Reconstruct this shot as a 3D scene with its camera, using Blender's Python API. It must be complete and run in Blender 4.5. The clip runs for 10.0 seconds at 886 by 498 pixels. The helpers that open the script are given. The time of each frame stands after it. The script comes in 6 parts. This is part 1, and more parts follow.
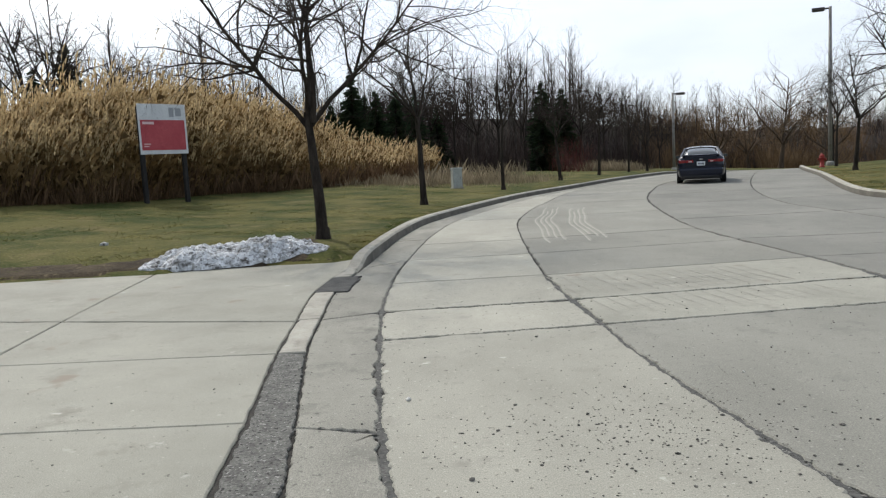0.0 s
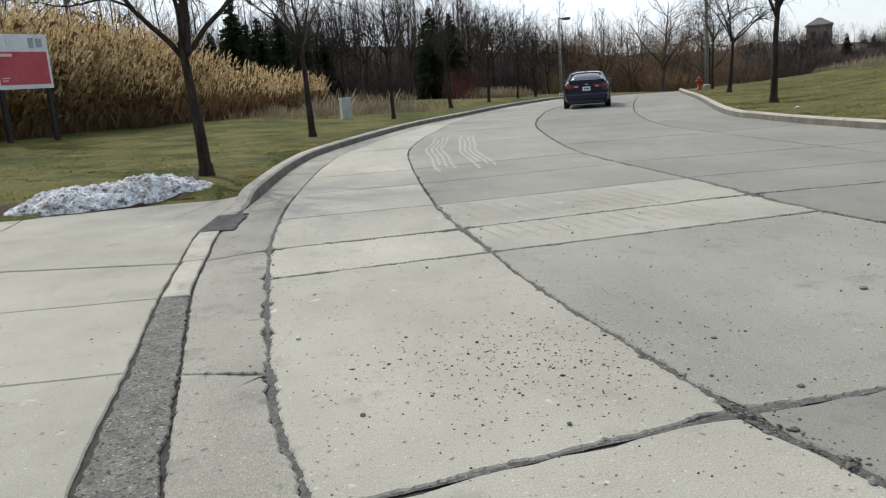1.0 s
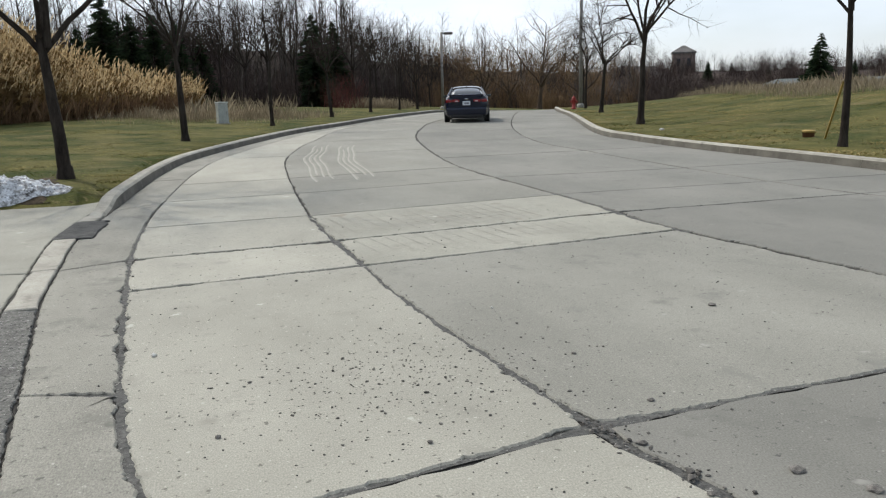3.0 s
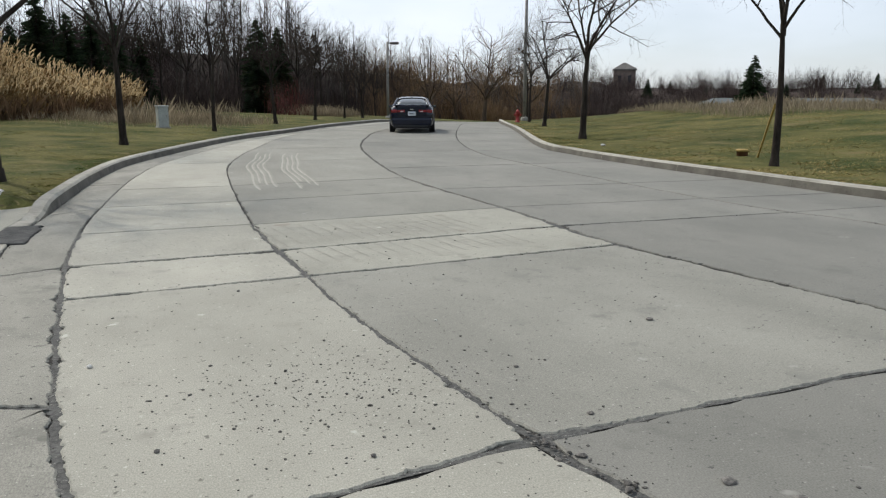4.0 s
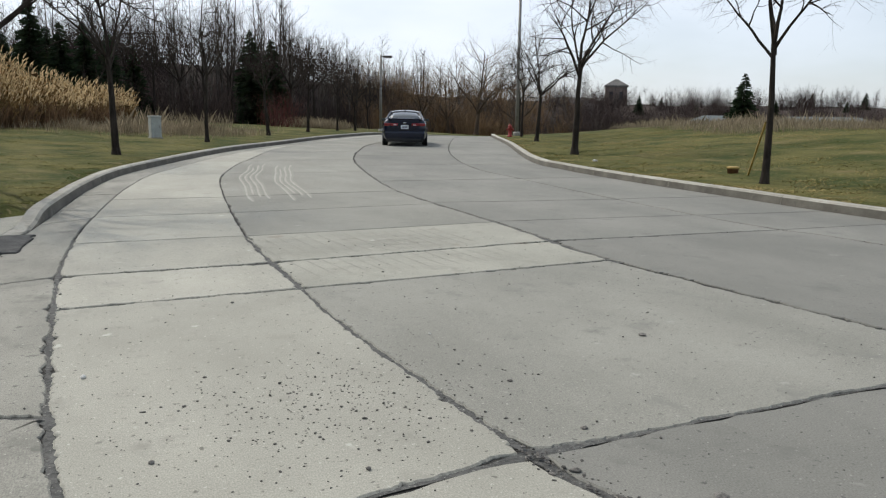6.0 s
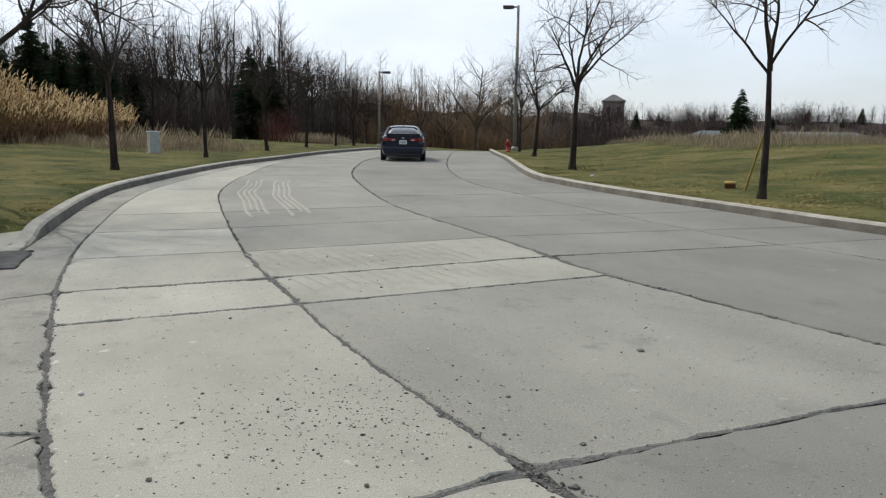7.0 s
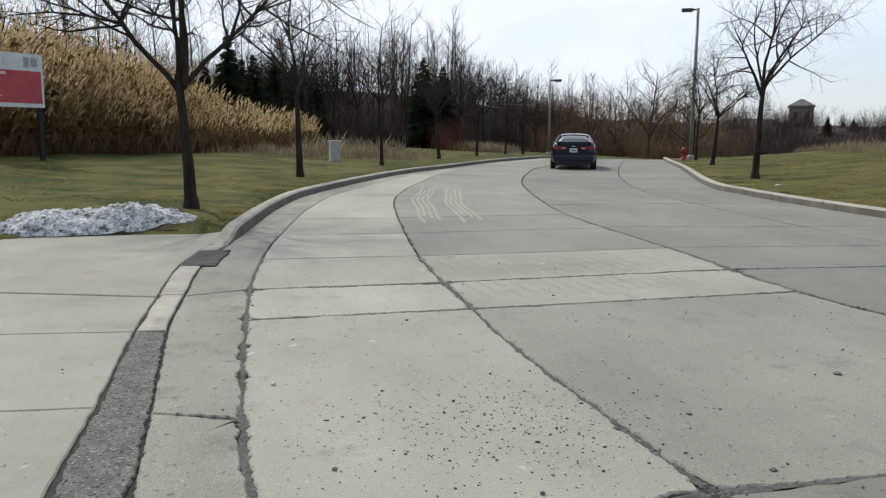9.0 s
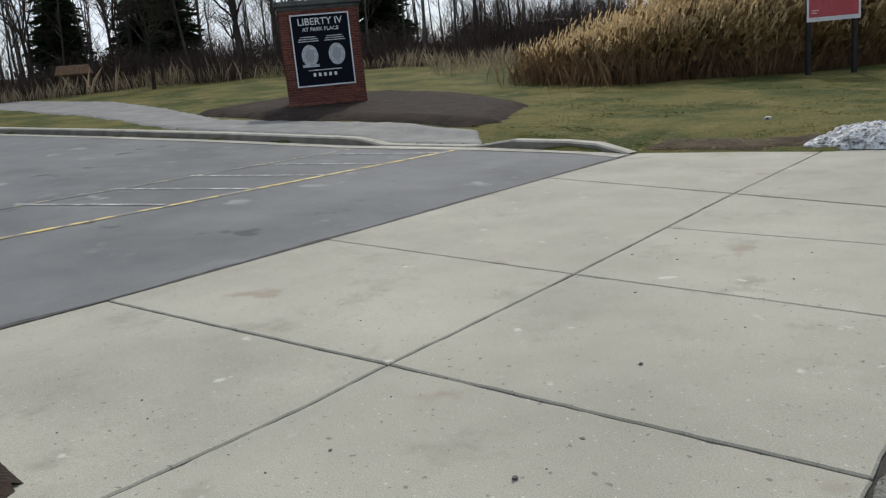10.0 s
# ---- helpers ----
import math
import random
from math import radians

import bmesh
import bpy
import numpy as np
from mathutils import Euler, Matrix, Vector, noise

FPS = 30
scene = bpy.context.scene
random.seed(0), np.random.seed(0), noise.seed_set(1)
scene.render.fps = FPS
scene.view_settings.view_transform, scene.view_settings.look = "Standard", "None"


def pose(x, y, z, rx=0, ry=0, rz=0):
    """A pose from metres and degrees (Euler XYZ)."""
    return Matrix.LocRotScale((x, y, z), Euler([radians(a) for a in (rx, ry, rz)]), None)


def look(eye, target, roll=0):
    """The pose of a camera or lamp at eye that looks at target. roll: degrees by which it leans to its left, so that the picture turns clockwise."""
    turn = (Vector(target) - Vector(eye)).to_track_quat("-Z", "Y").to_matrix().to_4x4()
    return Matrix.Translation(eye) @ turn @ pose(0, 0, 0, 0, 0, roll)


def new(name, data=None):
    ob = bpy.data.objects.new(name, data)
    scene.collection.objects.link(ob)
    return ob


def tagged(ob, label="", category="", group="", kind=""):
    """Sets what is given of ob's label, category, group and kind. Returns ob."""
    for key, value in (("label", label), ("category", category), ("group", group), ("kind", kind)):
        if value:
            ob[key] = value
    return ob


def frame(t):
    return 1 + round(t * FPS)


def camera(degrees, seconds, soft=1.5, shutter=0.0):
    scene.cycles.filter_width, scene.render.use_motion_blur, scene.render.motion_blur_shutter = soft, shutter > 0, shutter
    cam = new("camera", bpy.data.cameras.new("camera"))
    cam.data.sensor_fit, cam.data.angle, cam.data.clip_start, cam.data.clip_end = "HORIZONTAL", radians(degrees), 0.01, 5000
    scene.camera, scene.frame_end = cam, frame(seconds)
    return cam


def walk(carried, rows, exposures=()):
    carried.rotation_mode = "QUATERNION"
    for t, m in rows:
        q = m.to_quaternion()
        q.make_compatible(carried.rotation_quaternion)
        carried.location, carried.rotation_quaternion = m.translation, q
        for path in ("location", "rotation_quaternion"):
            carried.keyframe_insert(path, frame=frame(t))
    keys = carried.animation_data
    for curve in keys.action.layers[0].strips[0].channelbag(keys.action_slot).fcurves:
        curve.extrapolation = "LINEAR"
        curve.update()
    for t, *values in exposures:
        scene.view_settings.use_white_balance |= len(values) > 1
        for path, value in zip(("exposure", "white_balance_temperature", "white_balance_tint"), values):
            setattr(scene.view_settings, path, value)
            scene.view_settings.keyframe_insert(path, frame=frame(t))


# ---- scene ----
cam = camera(59.0, 10.0, 1.2)
PATH = [
    (0, (0.082, -0.053, 1.373), (0.068, 1.934, 1.153), -3.1),
    (0.5, (0.104, -0.013, 1.378), (0.322, 1.951, 1.066), -5.2),
    (1, (0.14, 0.008, 1.377), (0.378, 1.951, 0.965), -4.2),
    (1.5, (0.177, 0.021, 1.393), (0.455, 1.954, 0.958), -3.8),
    (2, (0.198, 0.031, 1.397), (0.52, 1.962, 0.987), -3.7),
    (2.5, (0.206, 0.037, 1.399), (0.534, 1.964, 0.975), -3.7),
    (3, (0.22, 0.028, 1.395), (0.756, 1.913, 0.993), -1.6),
    (3.2, (0.241, 0.038, 1.403), (0.843, 1.895, 0.97), -1.6),
    (4.5, (0.18, -0.007, 1.423), (0.874, 1.835, 1.068), 0.4),
    (5, (0.181, -0.008, 1.427), (0.878, 1.833, 1.072), 0.4),
    (5.5, (0.174, -0.002, 1.426), (0.869, 1.839, 1.07), 0.7),
    (7, (0.165, -0.012, 1.436), (0.871, 1.834, 1.127), 0.8),
    (7.5, (0.174, -0.011, 1.435), (0.861, 1.844, 1.136), 0.6),
    (8, (0.177, -0.01, 1.435), (0.818, 1.864, 1.155), 0.1),
    (8.5, (0.163, -0.001, 1.432), (0.712, 1.903, 1.166), -0.3),
    (9, (0.102, 0.001, 1.426), (0.401, 1.956, 1.134), 0.4),
    (9.1, (0.088, 0.006, 1.411), (0.284, 1.975, 1.119), 0.2),
    (9.2, (0.049, -0.009, 1.399), (0.115, 1.966, 1.088), 0.5),
    (9.3, (0.035, -0.043, 1.412), (-0.033, 1.927, 1.073), 1.0),
    (9.4, (-0.008, -0.134, 1.413), (-0.214, 1.819, 1.036), 1.5),
    (9.5, (-0.027, -0.123, 1.423), (-0.41, 1.788, 0.974), 0.2),
    (9.6, (-0.053, -0.111, 1.414), (-0.623, 1.749, 0.95), -0.3),
    (9.7, (-0.103, -0.144, 1.432), (-0.884, 1.637, 0.967), -0.2),
    (9.8, (-0.108, -0.156, 1.442), (-1.103, 1.527, 1.025), -1.4),
    (9.9, (-0.108, -0.183, 1.443), (-1.302, 1.374, 1.054), -3.2),
    (10, (-0.165, -0.241, 1.429), (-1.566, 1.123, 1.012), -5.5),
]
walk(cam, [(t, look(eye, target, roll)) for t, eye, target, roll in PATH],
     [(0, 0.0), (0.6, 0.12), (1.2, 0.14), (2.6, 0.14), (3.2, 0.02), (4.5, -0.05), (9.0, -0.05), (9.5, -0.14), (10, -0.12)])

# ---- light ----
world = bpy.data.worlds.new("sky")
scene.world = world
world.use_nodes = True
wn, wl = world.node_tree.nodes, world.node_tree.links
for n in list(wn):
    wn.remove(n)
w_out = wn.new("ShaderNodeOutputWorld")
w_bg = wn.new("ShaderNodeBackground")
w_sky = wn.new("ShaderNodeTexSky")
w_sky.sky_type, w_sky.sun_disc = "NISHITA", False
w_sky.sun_elevation, w_sky.sun_rotation = radians(50), radians(-32)
w_sky.air_density, w_sky.dust_density = 1.0, 0.8
w_co = wn.new("ShaderNodeTexCoord")
w_map = wn.new("ShaderNodeMapping")
w_map.inputs["Scale"].default_value = (1.0, 1.0, 3.0)
w_noise = wn.new("ShaderNodeTexNoise")
w_noise.inputs["Scale"].default_value, w_noise.inputs["Detail"].default_value = 1.6, 6
w_ramp = wn.new("ShaderNodeValToRGB")
w_ramp.color_ramp.elements[0].position, w_ramp.color_ramp.elements[1].position = 0.33, 0.62
w_ramp.color_ramp.elements[0].color, w_ramp.color_ramp.elements[1].color = (0.35, 0.35, 0.35, 1), (0.97, 0.97, 0.97, 1)
w_mix = wn.new("ShaderNodeMixRGB")
w_mix.inputs[2].default_value = (10.6, 11.1, 12.0, 1)
w_bg.inputs["Strength"].default_value = 0.1
wl.new(w_co.outputs["Generated"], w_map.inputs[0])
wl.new(w_map.outputs[0], w_noise.inputs["Vector"])
wl.new(w_noise.outputs["Fac"], w_ramp.inputs[0])
# thin cloud glares most round the sun
w_dot, w_rng, w_mul = wn.new("ShaderNodeVectorMath"), wn.new("ShaderNodeMapRange"), wn.new("ShaderNodeMath")
w_dot.operation, w_mul.operation = "DOT_PRODUCT", "MULTIPLY"
w_dot.inputs[1].default_value = Vector((-0.44, 0.70, 0.55)).normalized()
w_rng.inputs["From Min"].default_value, w_rng.inputs["From Max"].default_value = -0.5, 0.75
w_rng.inputs["To Min"].default_value, w_rng.inputs["To Max"].default_value = 0.62, 1.0
w_tint = wn.new("ShaderNodeMixRGB")
w_tint.inputs[1].default_value, w_tint.inputs[2].default_value = (5.5, 7.3, 9.9, 1), (10.2, 10.9, 11.9, 1)
wl.new(w_rng.outputs[0], w_tint.inputs[0])
wl.new(w_tint.outputs[0], w_mix.inputs[2])
wl.new(w_co.outputs["Generated"], w_dot.inputs[0])
wl.new(w_dot.outputs["Value"], w_rng.inputs["Value"])
wl.new(w_ramp.outputs[0], w_mul.inputs[0])
wl.new(w_rng.outputs[0], w_mul.inputs[1])
wl.new(w_mul.outputs[0], w_mix.inputs[0])
wl.new(w_sky.outputs[0], w_mix.inputs[1])
# the bright aureole of thin cloud close round the sun
w_halo, w_add = wn.new("ShaderNodeMapRange"), wn.new("ShaderNodeMixRGB")
w_halo.interpolation_type = "SMOOTHSTEP"
w_halo.inputs["From Min"].default_value, w_halo.inputs["From Max"].default_value = 0.86, 1.0
w_add.blend_type, w_add.inputs[2].default_value = "ADD", (25.0, 24.0, 22.5, 1)
wl.new(w_dot.outputs["Value"], w_halo.inputs["Value"])
wl.new(w_halo.outputs[0], w_add.inputs[0])
wl.new(w_mix.outputs[0], w_add.inputs[1])
wl.new(w_add.outputs[0], w_bg.inputs[0])
wl.new(w_bg.outputs[0], w_out.inputs[0])

sun = new("sun", bpy.data.lights.new("sun", "SUN"))
sun.data.energy, sun.data.angle, sun.data.color = 2.4, radians(1.0), (1.0, 0.945, 0.855)
sun.matrix_world = look((-4.4, 7.0, 30.0), (0, 0, 20.0))


# ---- materials ----
def material(name, colours, scale=8.0, rough=0.85, bump=0.3, fine=90.0, metal=0.0, vary=0.0, stain=None, spread=(0.35, 0.65), spec=0.4, stretch=(1, 1, 1), island=0.0, bump_dist=0.01, specks=None, contrast=0.2, thin=0.0):
    """A mottled surface: two colours blended by broad noise, darkened or lightened by fine grain, with relief and a spread between pieces."""
    m = bpy.data.materials.new(name)
    m.use_nodes = True
    n, l = m.node_tree.nodes, m.node_tree.links
    b = n["Principled BSDF"]
    co, mp = n.new("ShaderNodeTexCoord"), n.new("ShaderNodeMapping")
    mp.inputs["Scale"].default_value = stretch
    l.new(co.outputs["Object"], mp.inputs[0])
    broad, grain = n.new("ShaderNodeTexNoise"), n.new("ShaderNodeTexNoise")
    broad.inputs["Scale"].default_value, broad.inputs["Detail"].default_value, broad.inputs["Roughness"].default_value = scale, 6, 0.62
    grain.inputs["Scale"].default_value, grain.inputs["Detail"].default_value = fine, 3
    ramp = n.new("ShaderNodeValToRGB")
    ramp.color_ramp.elements[0].position, ramp.color_ramp.elements[1].position = spread
    ramp.color_ramp.elements[0].color, ramp.color_ramp.elements[1].color = (*colours[0], 1), (*colours[1], 1)
    l.new(mp.outputs[0], broad.inputs["Vector"])
    l.new(mp.outputs[0], grain.inputs["Vector"])
    l.new(broad.outputs["Fac"], ramp.inputs[0])
    colour = ramp.outputs[0]
    gr = n.new("ShaderNodeValToRGB")
    gr.color_ramp.elements[0].position, gr.color_ramp.elements[1].position = 0.3, 0.7
    gr.color_ramp.elements[0].color, gr.color_ramp.elements[1].color = (1 - contrast,) * 3 + (1,), (1 + 0.75 * contrast,) * 3 + (1,)
    l.new(grain.outputs["Fac"], gr.inputs[0])
    mul = n.new("ShaderNodeMixRGB")
    mul.blend_type, mul.inputs[0].default_value = "MULTIPLY", 1.0
    l.new(colour, mul.inputs[1])
    l.new(gr.outputs[0], mul.inputs[2])
    colour = mul.outputs[0]
    if stain:
        sn, sr, sm = n.new("ShaderNodeTexNoise"), n.new("ShaderNodeValToRGB"), n.new("ShaderNodeMixRGB")
        sn.inputs["Scale"].default_value, sn.inputs["Detail"].default_value, sn.inputs["Roughness"].default_value = stain[1], 8, 0.7
        sr.color_ramp.elements[0].position, sr.color_ramp.elements[1].position = stain[2], stain[2] + 0.14
        l.new(co.outputs["Object"], sn.inputs["Vector"])
        l.new(sn.outputs["Fac"], sr.inputs[0])
        l.new(sr.outputs[0], sm.inputs[0])
        l.new(colour, sm.inputs[1])
        sm.inputs[2].default_value = (*stain[0], 1)
        colour = sm.outputs[0]
    for tint, size, cut in specks or ():
        sn, sr, sm = n.new("ShaderNodeTexNoise"), n.new("ShaderNodeValToRGB"), n.new("ShaderNodeMixRGB")
        sn.inputs["Scale"].default_value, sn.inputs["Detail"].default_value = size, 3
        sr.color_ramp.elements[0].position, sr.color_ramp.elements[1].position = cut, cut + 0.05
        l.new(co.outputs["Object"], sn.inputs["Vector"])
        l.new(sn.outputs["Fac"], sr.inputs[0])
        l.new(sr.outputs[0], sm.inputs[0])
        l.new(colour, sm.inputs[1])
        sm.inputs[2].default_value = (*tint, 1)
        colour = sm.outputs[0]
    if vary or island:
        info = n.new("ShaderNodeObjectInfo") if vary else n.new("ShaderNodeNewGeometry")
        hsv, mr = n.new("ShaderNodeHueSaturation"), n.new("ShaderNodeMapRange")
        k = vary or island
        mr.inputs["To Min"].default_value, mr.inputs["To Max"].default_value = 1 - k, 1 + k
        l.new(info.outputs["Random" if vary else "Random Per Island"], mr.inputs["Value"])
        l.new(mr.outputs[0], hsv.inputs["Value"])
        l.new(colour, hsv.inputs["Color"])
        colour = hsv.outputs[0]
    l.new(colour, b.inputs["Base Color"])
    b.inputs["Roughness"].default_value, b.inputs["Metallic"].default_value = rough, metal
    b.inputs["Specular IOR Level"].default_value = spec
    if bump:
        add = n.new("ShaderNodeMath")
        add.operation = "MULTIPLY_ADD"
        l.new(grain.outputs["Fac"], add.inputs[0])
        add.inputs[1].default_value = 0.5
        l.new(broad.outputs["Fac"], add.inputs[2])
        bp = n.new("ShaderNodeBump")
        bp.inputs["Strength"].default_value, bp.inputs["Distance"].default_value = bump, bump_dist
        l.new(add.outputs[0], bp.inputs["Height"])
        l.new(bp.outputs[0], b.inputs["Normal"])
    if thin:
        # dry leaves let a share of the light through
        tr, ms = n.new("ShaderNodeBsdfTranslucent"), n.new("ShaderNodeMixShader")
        ms.inputs[0].default_value = thin
        l.new(colour, tr.inputs["Color"])
        l.new(b.outputs[0], ms.inputs[1])
        l.new(tr.outputs[0], ms.inputs[2])
        l.new(ms.outputs[0], n["Material Output"].inputs["Surface"])
    return m


def plain(name, colour, rough=0.5, metal=0.0, spec=0.5, coat=0.0):
    """A smooth manufactured surface with a little unevenness in its gloss."""
    m = bpy.data.materials.new(name)
    m.use_nodes = True
    n, l = m.node_tree.nodes, m.node_tree.links
    b = n["Principled BSDF"]
    b.inputs["Base Color"].default_value = (*colour, 1)
    b.inputs["Metallic"].default_value, b.inputs["Specular IOR Level"].default_value = metal, spec
    b.inputs["Coat Weight"].default_value = coat
    t, r = n.new("ShaderNodeTexNoise"), n.new("ShaderNodeMapRange")
    t.inputs["Scale"].default_value, t.inputs["Detail"].default_value = 14, 4
    r.inputs["To Min"].default_value, r.inputs["To Max"].default_value = max(0.02, rough - 0.08), min(1.0, rough + 0.08)
    l.new(t.outputs["Fac"], r.inputs["Value"])
    l.new(r.outputs[0], b.inputs["Roughness"])
    return m


CONCRETE = material("road concrete", ((0.275, 0.266, 0.222), (0.362, 0.35, 0.294)), 0.7, 0.85, 0.05, 150, vary=0.07, stain=((0.235, 0.227, 0.192), 2.3, 0.565), stretch=(1, 0.6, 1), contrast=0.24, specks=(((0.15, 0.143, 0.12), 26, 0.65), ((0.45, 0.435, 0.375), 42, 0.655), ((0.43, 0.42, 0.365), 6, 0.69), ((0.20, 0.194, 0.165), 9, 0.70)))
CONCRETE_MID = material("worn lane concrete", ((0.196, 0.191, 0.162), (0.258, 0.251, 0.214)), 0.65, 0.85, 0.05, 150, vary=0.06, stain=((0.168, 0.163, 0.142), 2.2, 0.565), stretch=(1, 0.6, 1), contrast=0.24, specks=(((0.106, 0.103, 0.088), 26, 0.652), ((0.318, 0.310, 0.270), 42, 0.66), ((0.300, 0.294, 0.257), 5.5, 0.695)))
CONCRETE_GREY = material("grey road concrete", ((0.156, 0.153, 0.133), (0.211, 0.205, 0.178)), 0.6, 0.85, 0.05, 150, vary=0.07, stain=((0.134, 0.131, 0.114), 2.1, 0.565), stretch=(1, 0.6, 1), contrast=0.24, specks=(((0.088, 0.086, 0.076), 26, 0.655), ((0.255, 0.248, 0.219), 42, 0.66), ((0.250, 0.246, 0.217), 5, 0.70)))
CONCRETE_GUTTER = material("dirty gutter concrete", ((0.191, 0.184, 0.156), (0.279, 0.270, 0.228)), 1.3, 0.88, 0.08, 150, vary=0.06, stain=((0.140, 0.135, 0.115), 1.9, 0.55), stretch=(1, 0.45, 1), contrast=0.28, specks=(((0.112, 0.108, 0.093), 22, 0.64), ((0.353, 0.344, 0.298), 42, 0.66), ((0.130, 0.126, 0.107), 7, 0.67)))
CONCRETE_DRIVE = material("drive concrete", ((0.245, 0.239, 0.199), (0.328, 0.319, 0.267)), 0.6, 0.88, 0.05, 150, vary=0.05, stain=((0.215, 0.207, 0.172), 1.9, 0.56), contrast=0.24, specks=(((0.15, 0.145, 0.12), 24, 0.66), ((0.40, 0.39, 0.33), 38, 0.665), ((0.40, 0.39, 0.34), 4.5, 0.69), ((0.235, 0.205, 0.165), 1.6, 0.67)))
CONCRETE_KERB = material("kerb concrete", ((0.27, 0.255, 0.215), (0.37, 0.355, 0.305)), 3.0, 0.92, 0.5, 110, vary=0.08, stain=((0.15, 0.14, 0.115), 4.0, 0.56))
MORTAR = material("joint mortar", ((0.060, 0.060, 0.056), (0.108, 0.106, 0.098)), 9, 0.95, 1.0, 60, stain=((0.035, 0.033, 0.029), 14, 0.56), bump_dist=0.02, contrast=0.35, specks=(((0.25, 0.243, 0.22), 45, 0.64),))
JOINT_DIRT = material("joint dirt", ((0.018, 0.017, 0.015), (0.05, 0.046, 0.04)), 9, 0.97, 0.8, 70)
PATCH = material("asphalt patch", ((0.10, 0.098, 0.088), (0.175, 0.172, 0.155)), 9, 0.95, 1.0, 65, stain=((0.06, 0.058, 0.052), 16, 0.58), bump_dist=0.03, contrast=0.4, specks=(((0.33, 0.325, 0.30), 48, 0.625), ((0.035, 0.034, 0.03), 40, 0.60)))
PATCH_DARK = material("dark asphalt patch", ((0.035, 0.035, 0.034), (0.08, 0.079, 0.074)), 6, 0.93, 1.0, 80, bump_dist=0.02)
ASPHALT = material("car park asphalt", ((0.085, 0.09, 0.094), (0.135, 0.14, 0.143)), 0.5, 0.88, 0.5, 130, stain=((0.16, 0.165, 0.166), 1.3, 0.60), specks=(((0.20, 0.205, 0.205), 0.9, 0.66), ((0.05, 0.052, 0.055), 1.1, 0.67)))
YELLOW = material("worn yellow paint", ((0.50, 0.38, 0.12), (0.60, 0.47, 0.19)), 12, 0.8, 0.2, 90, stain=((0.15, 0.15, 0.145), 6, 0.44))
YELLOW_FAINT = material("nearly worn off yellow paint", ((0.34, 0.30, 0.17), (0.44, 0.38, 0.22)), 12, 0.8, 0.2, 90, stain=((0.13, 0.133, 0.133), 5, 0.36))
WHITE_PAINT = material("worn white paint", ((0.36, 0.36, 0.35), (0.5, 0.5, 0.48)), 12, 0.8, 0.2, 90, stain=((0.14, 0.145, 0.145), 6, 0.40))
LAWN = material("lawn", ((0.04, 0.052, 0.012), (0.105, 0.097, 0.031)), 0.5, 0.97, 1.0, 26, spread=(0.41, 0.58), stain=((0.15, 0.12, 0.055), 0.8, 0.55), bump_dist=0.04, spec=0.1, specks=(((0.15, 0.125, 0.058), 14, 0.62), ((0.05, 0.04, 0.02), 11, 0.65)))
BLADE = material("grass blades", ((0.062, 0.082, 0.017), (0.165, 0.145, 0.05)), 0.5, 0.9, 0.0, 4, spread=(0.41, 0.58), island=0.28, spec=0.15, thin=0.25)
DRY_BLADE = material("dry grass", ((0.172, 0.139, 0.090), (0.328, 0.269, 0.183)), 0.7, 0.9, 0.0, 6, island=0.35, spec=0.15, thin=0.35)
REED_STEM = material("reed stems", ((0.166, 0.104, 0.046), (0.331, 0.220, 0.099)), 0.5, 0.9, 0.0, 5, island=0.4, spec=0.15, thin=0.35)
REED_LITTER = material("broken reed stems", ((0.098, 0.058, 0.032), (0.187, 0.119, 0.068)), 0.6, 0.9, 0.0, 5, island=0.4, spec=0.1, thin=0.3)
PLUME = material("reed plumes", ((0.413, 0.301, 0.155), (0.636, 0.499, 0.292)), 0.9, 0.95, 0.0, 6, island=0.25, spec=0.1, thin=0.4)
BARK = material("tree bark", ((0.017, 0.013, 0.011), (0.050, 0.041, 0.032)), 9, 0.95, 1.0, 60, stretch=(1, 1, 0.25), bump_dist=0.03, spec=0.15)
TWIG = material("twigs", ((0.026, 0.02, 0.016), (0.06, 0.045, 0.035)), 5, 0.95, 0.0, 20, island=0.3, spec=0.15)
WOOD_TREE = material("woodland bark", ((0.047, 0.040, 0.035), (0.120, 0.105, 0.090)), 0.12, 0.95, 0.0, 3, island=0.45, spec=0.1)
BRUSH = material("woodland brush", ((0.035, 0.026, 0.024), (0.090, 0.066, 0.057)), 0.09, 0.95, 0.0, 2, island=0.45, spec=0.1)
BRUSH_GOLD = material("golden brush", ((0.13, 0.082, 0.045), (0.235, 0.155, 0.085)), 0.2, 0.95, 0.0, 2, island=0.4, spec=0.1)
WILLOW_BARK = material("willow bark", ((0.05, 0.036, 0.026), (0.11, 0.08, 0.055)), 7, 0.95, 0.8, 50, stretch=(1, 1, 0.3), spec=0.15)
LITTER = material("leaf litter", ((0.040, 0.031, 0.028), (0.083, 0.066, 0.057)), 0.35, 0.97, 1.0, 3.0, bump_dist=0.3, spec=0.1)
NEEDLES = material("conifer needles", ((0.016, 0.032, 0.016), (0.048, 0.072, 0.032)), 1.5, 0.9, 0.0, 8, island=0.4, spec=0.2)
MULCH = material("bark mulch", ((0.013, 0.009, 0.006), (0.034, 0.023, 0.016)), 3, 0.97, 1.0, 30, bump_dist=0.05, spec=0.2)
SOIL = material("bare soil", ((0.04, 0.031, 0.021), (0.085, 0.066, 0.043)), 2.5, 0.97, 1.0, 30, bump_dist=0.04, spec=0.1, specks=(((0.14, 0.115, 0.07), 7, 0.62),))
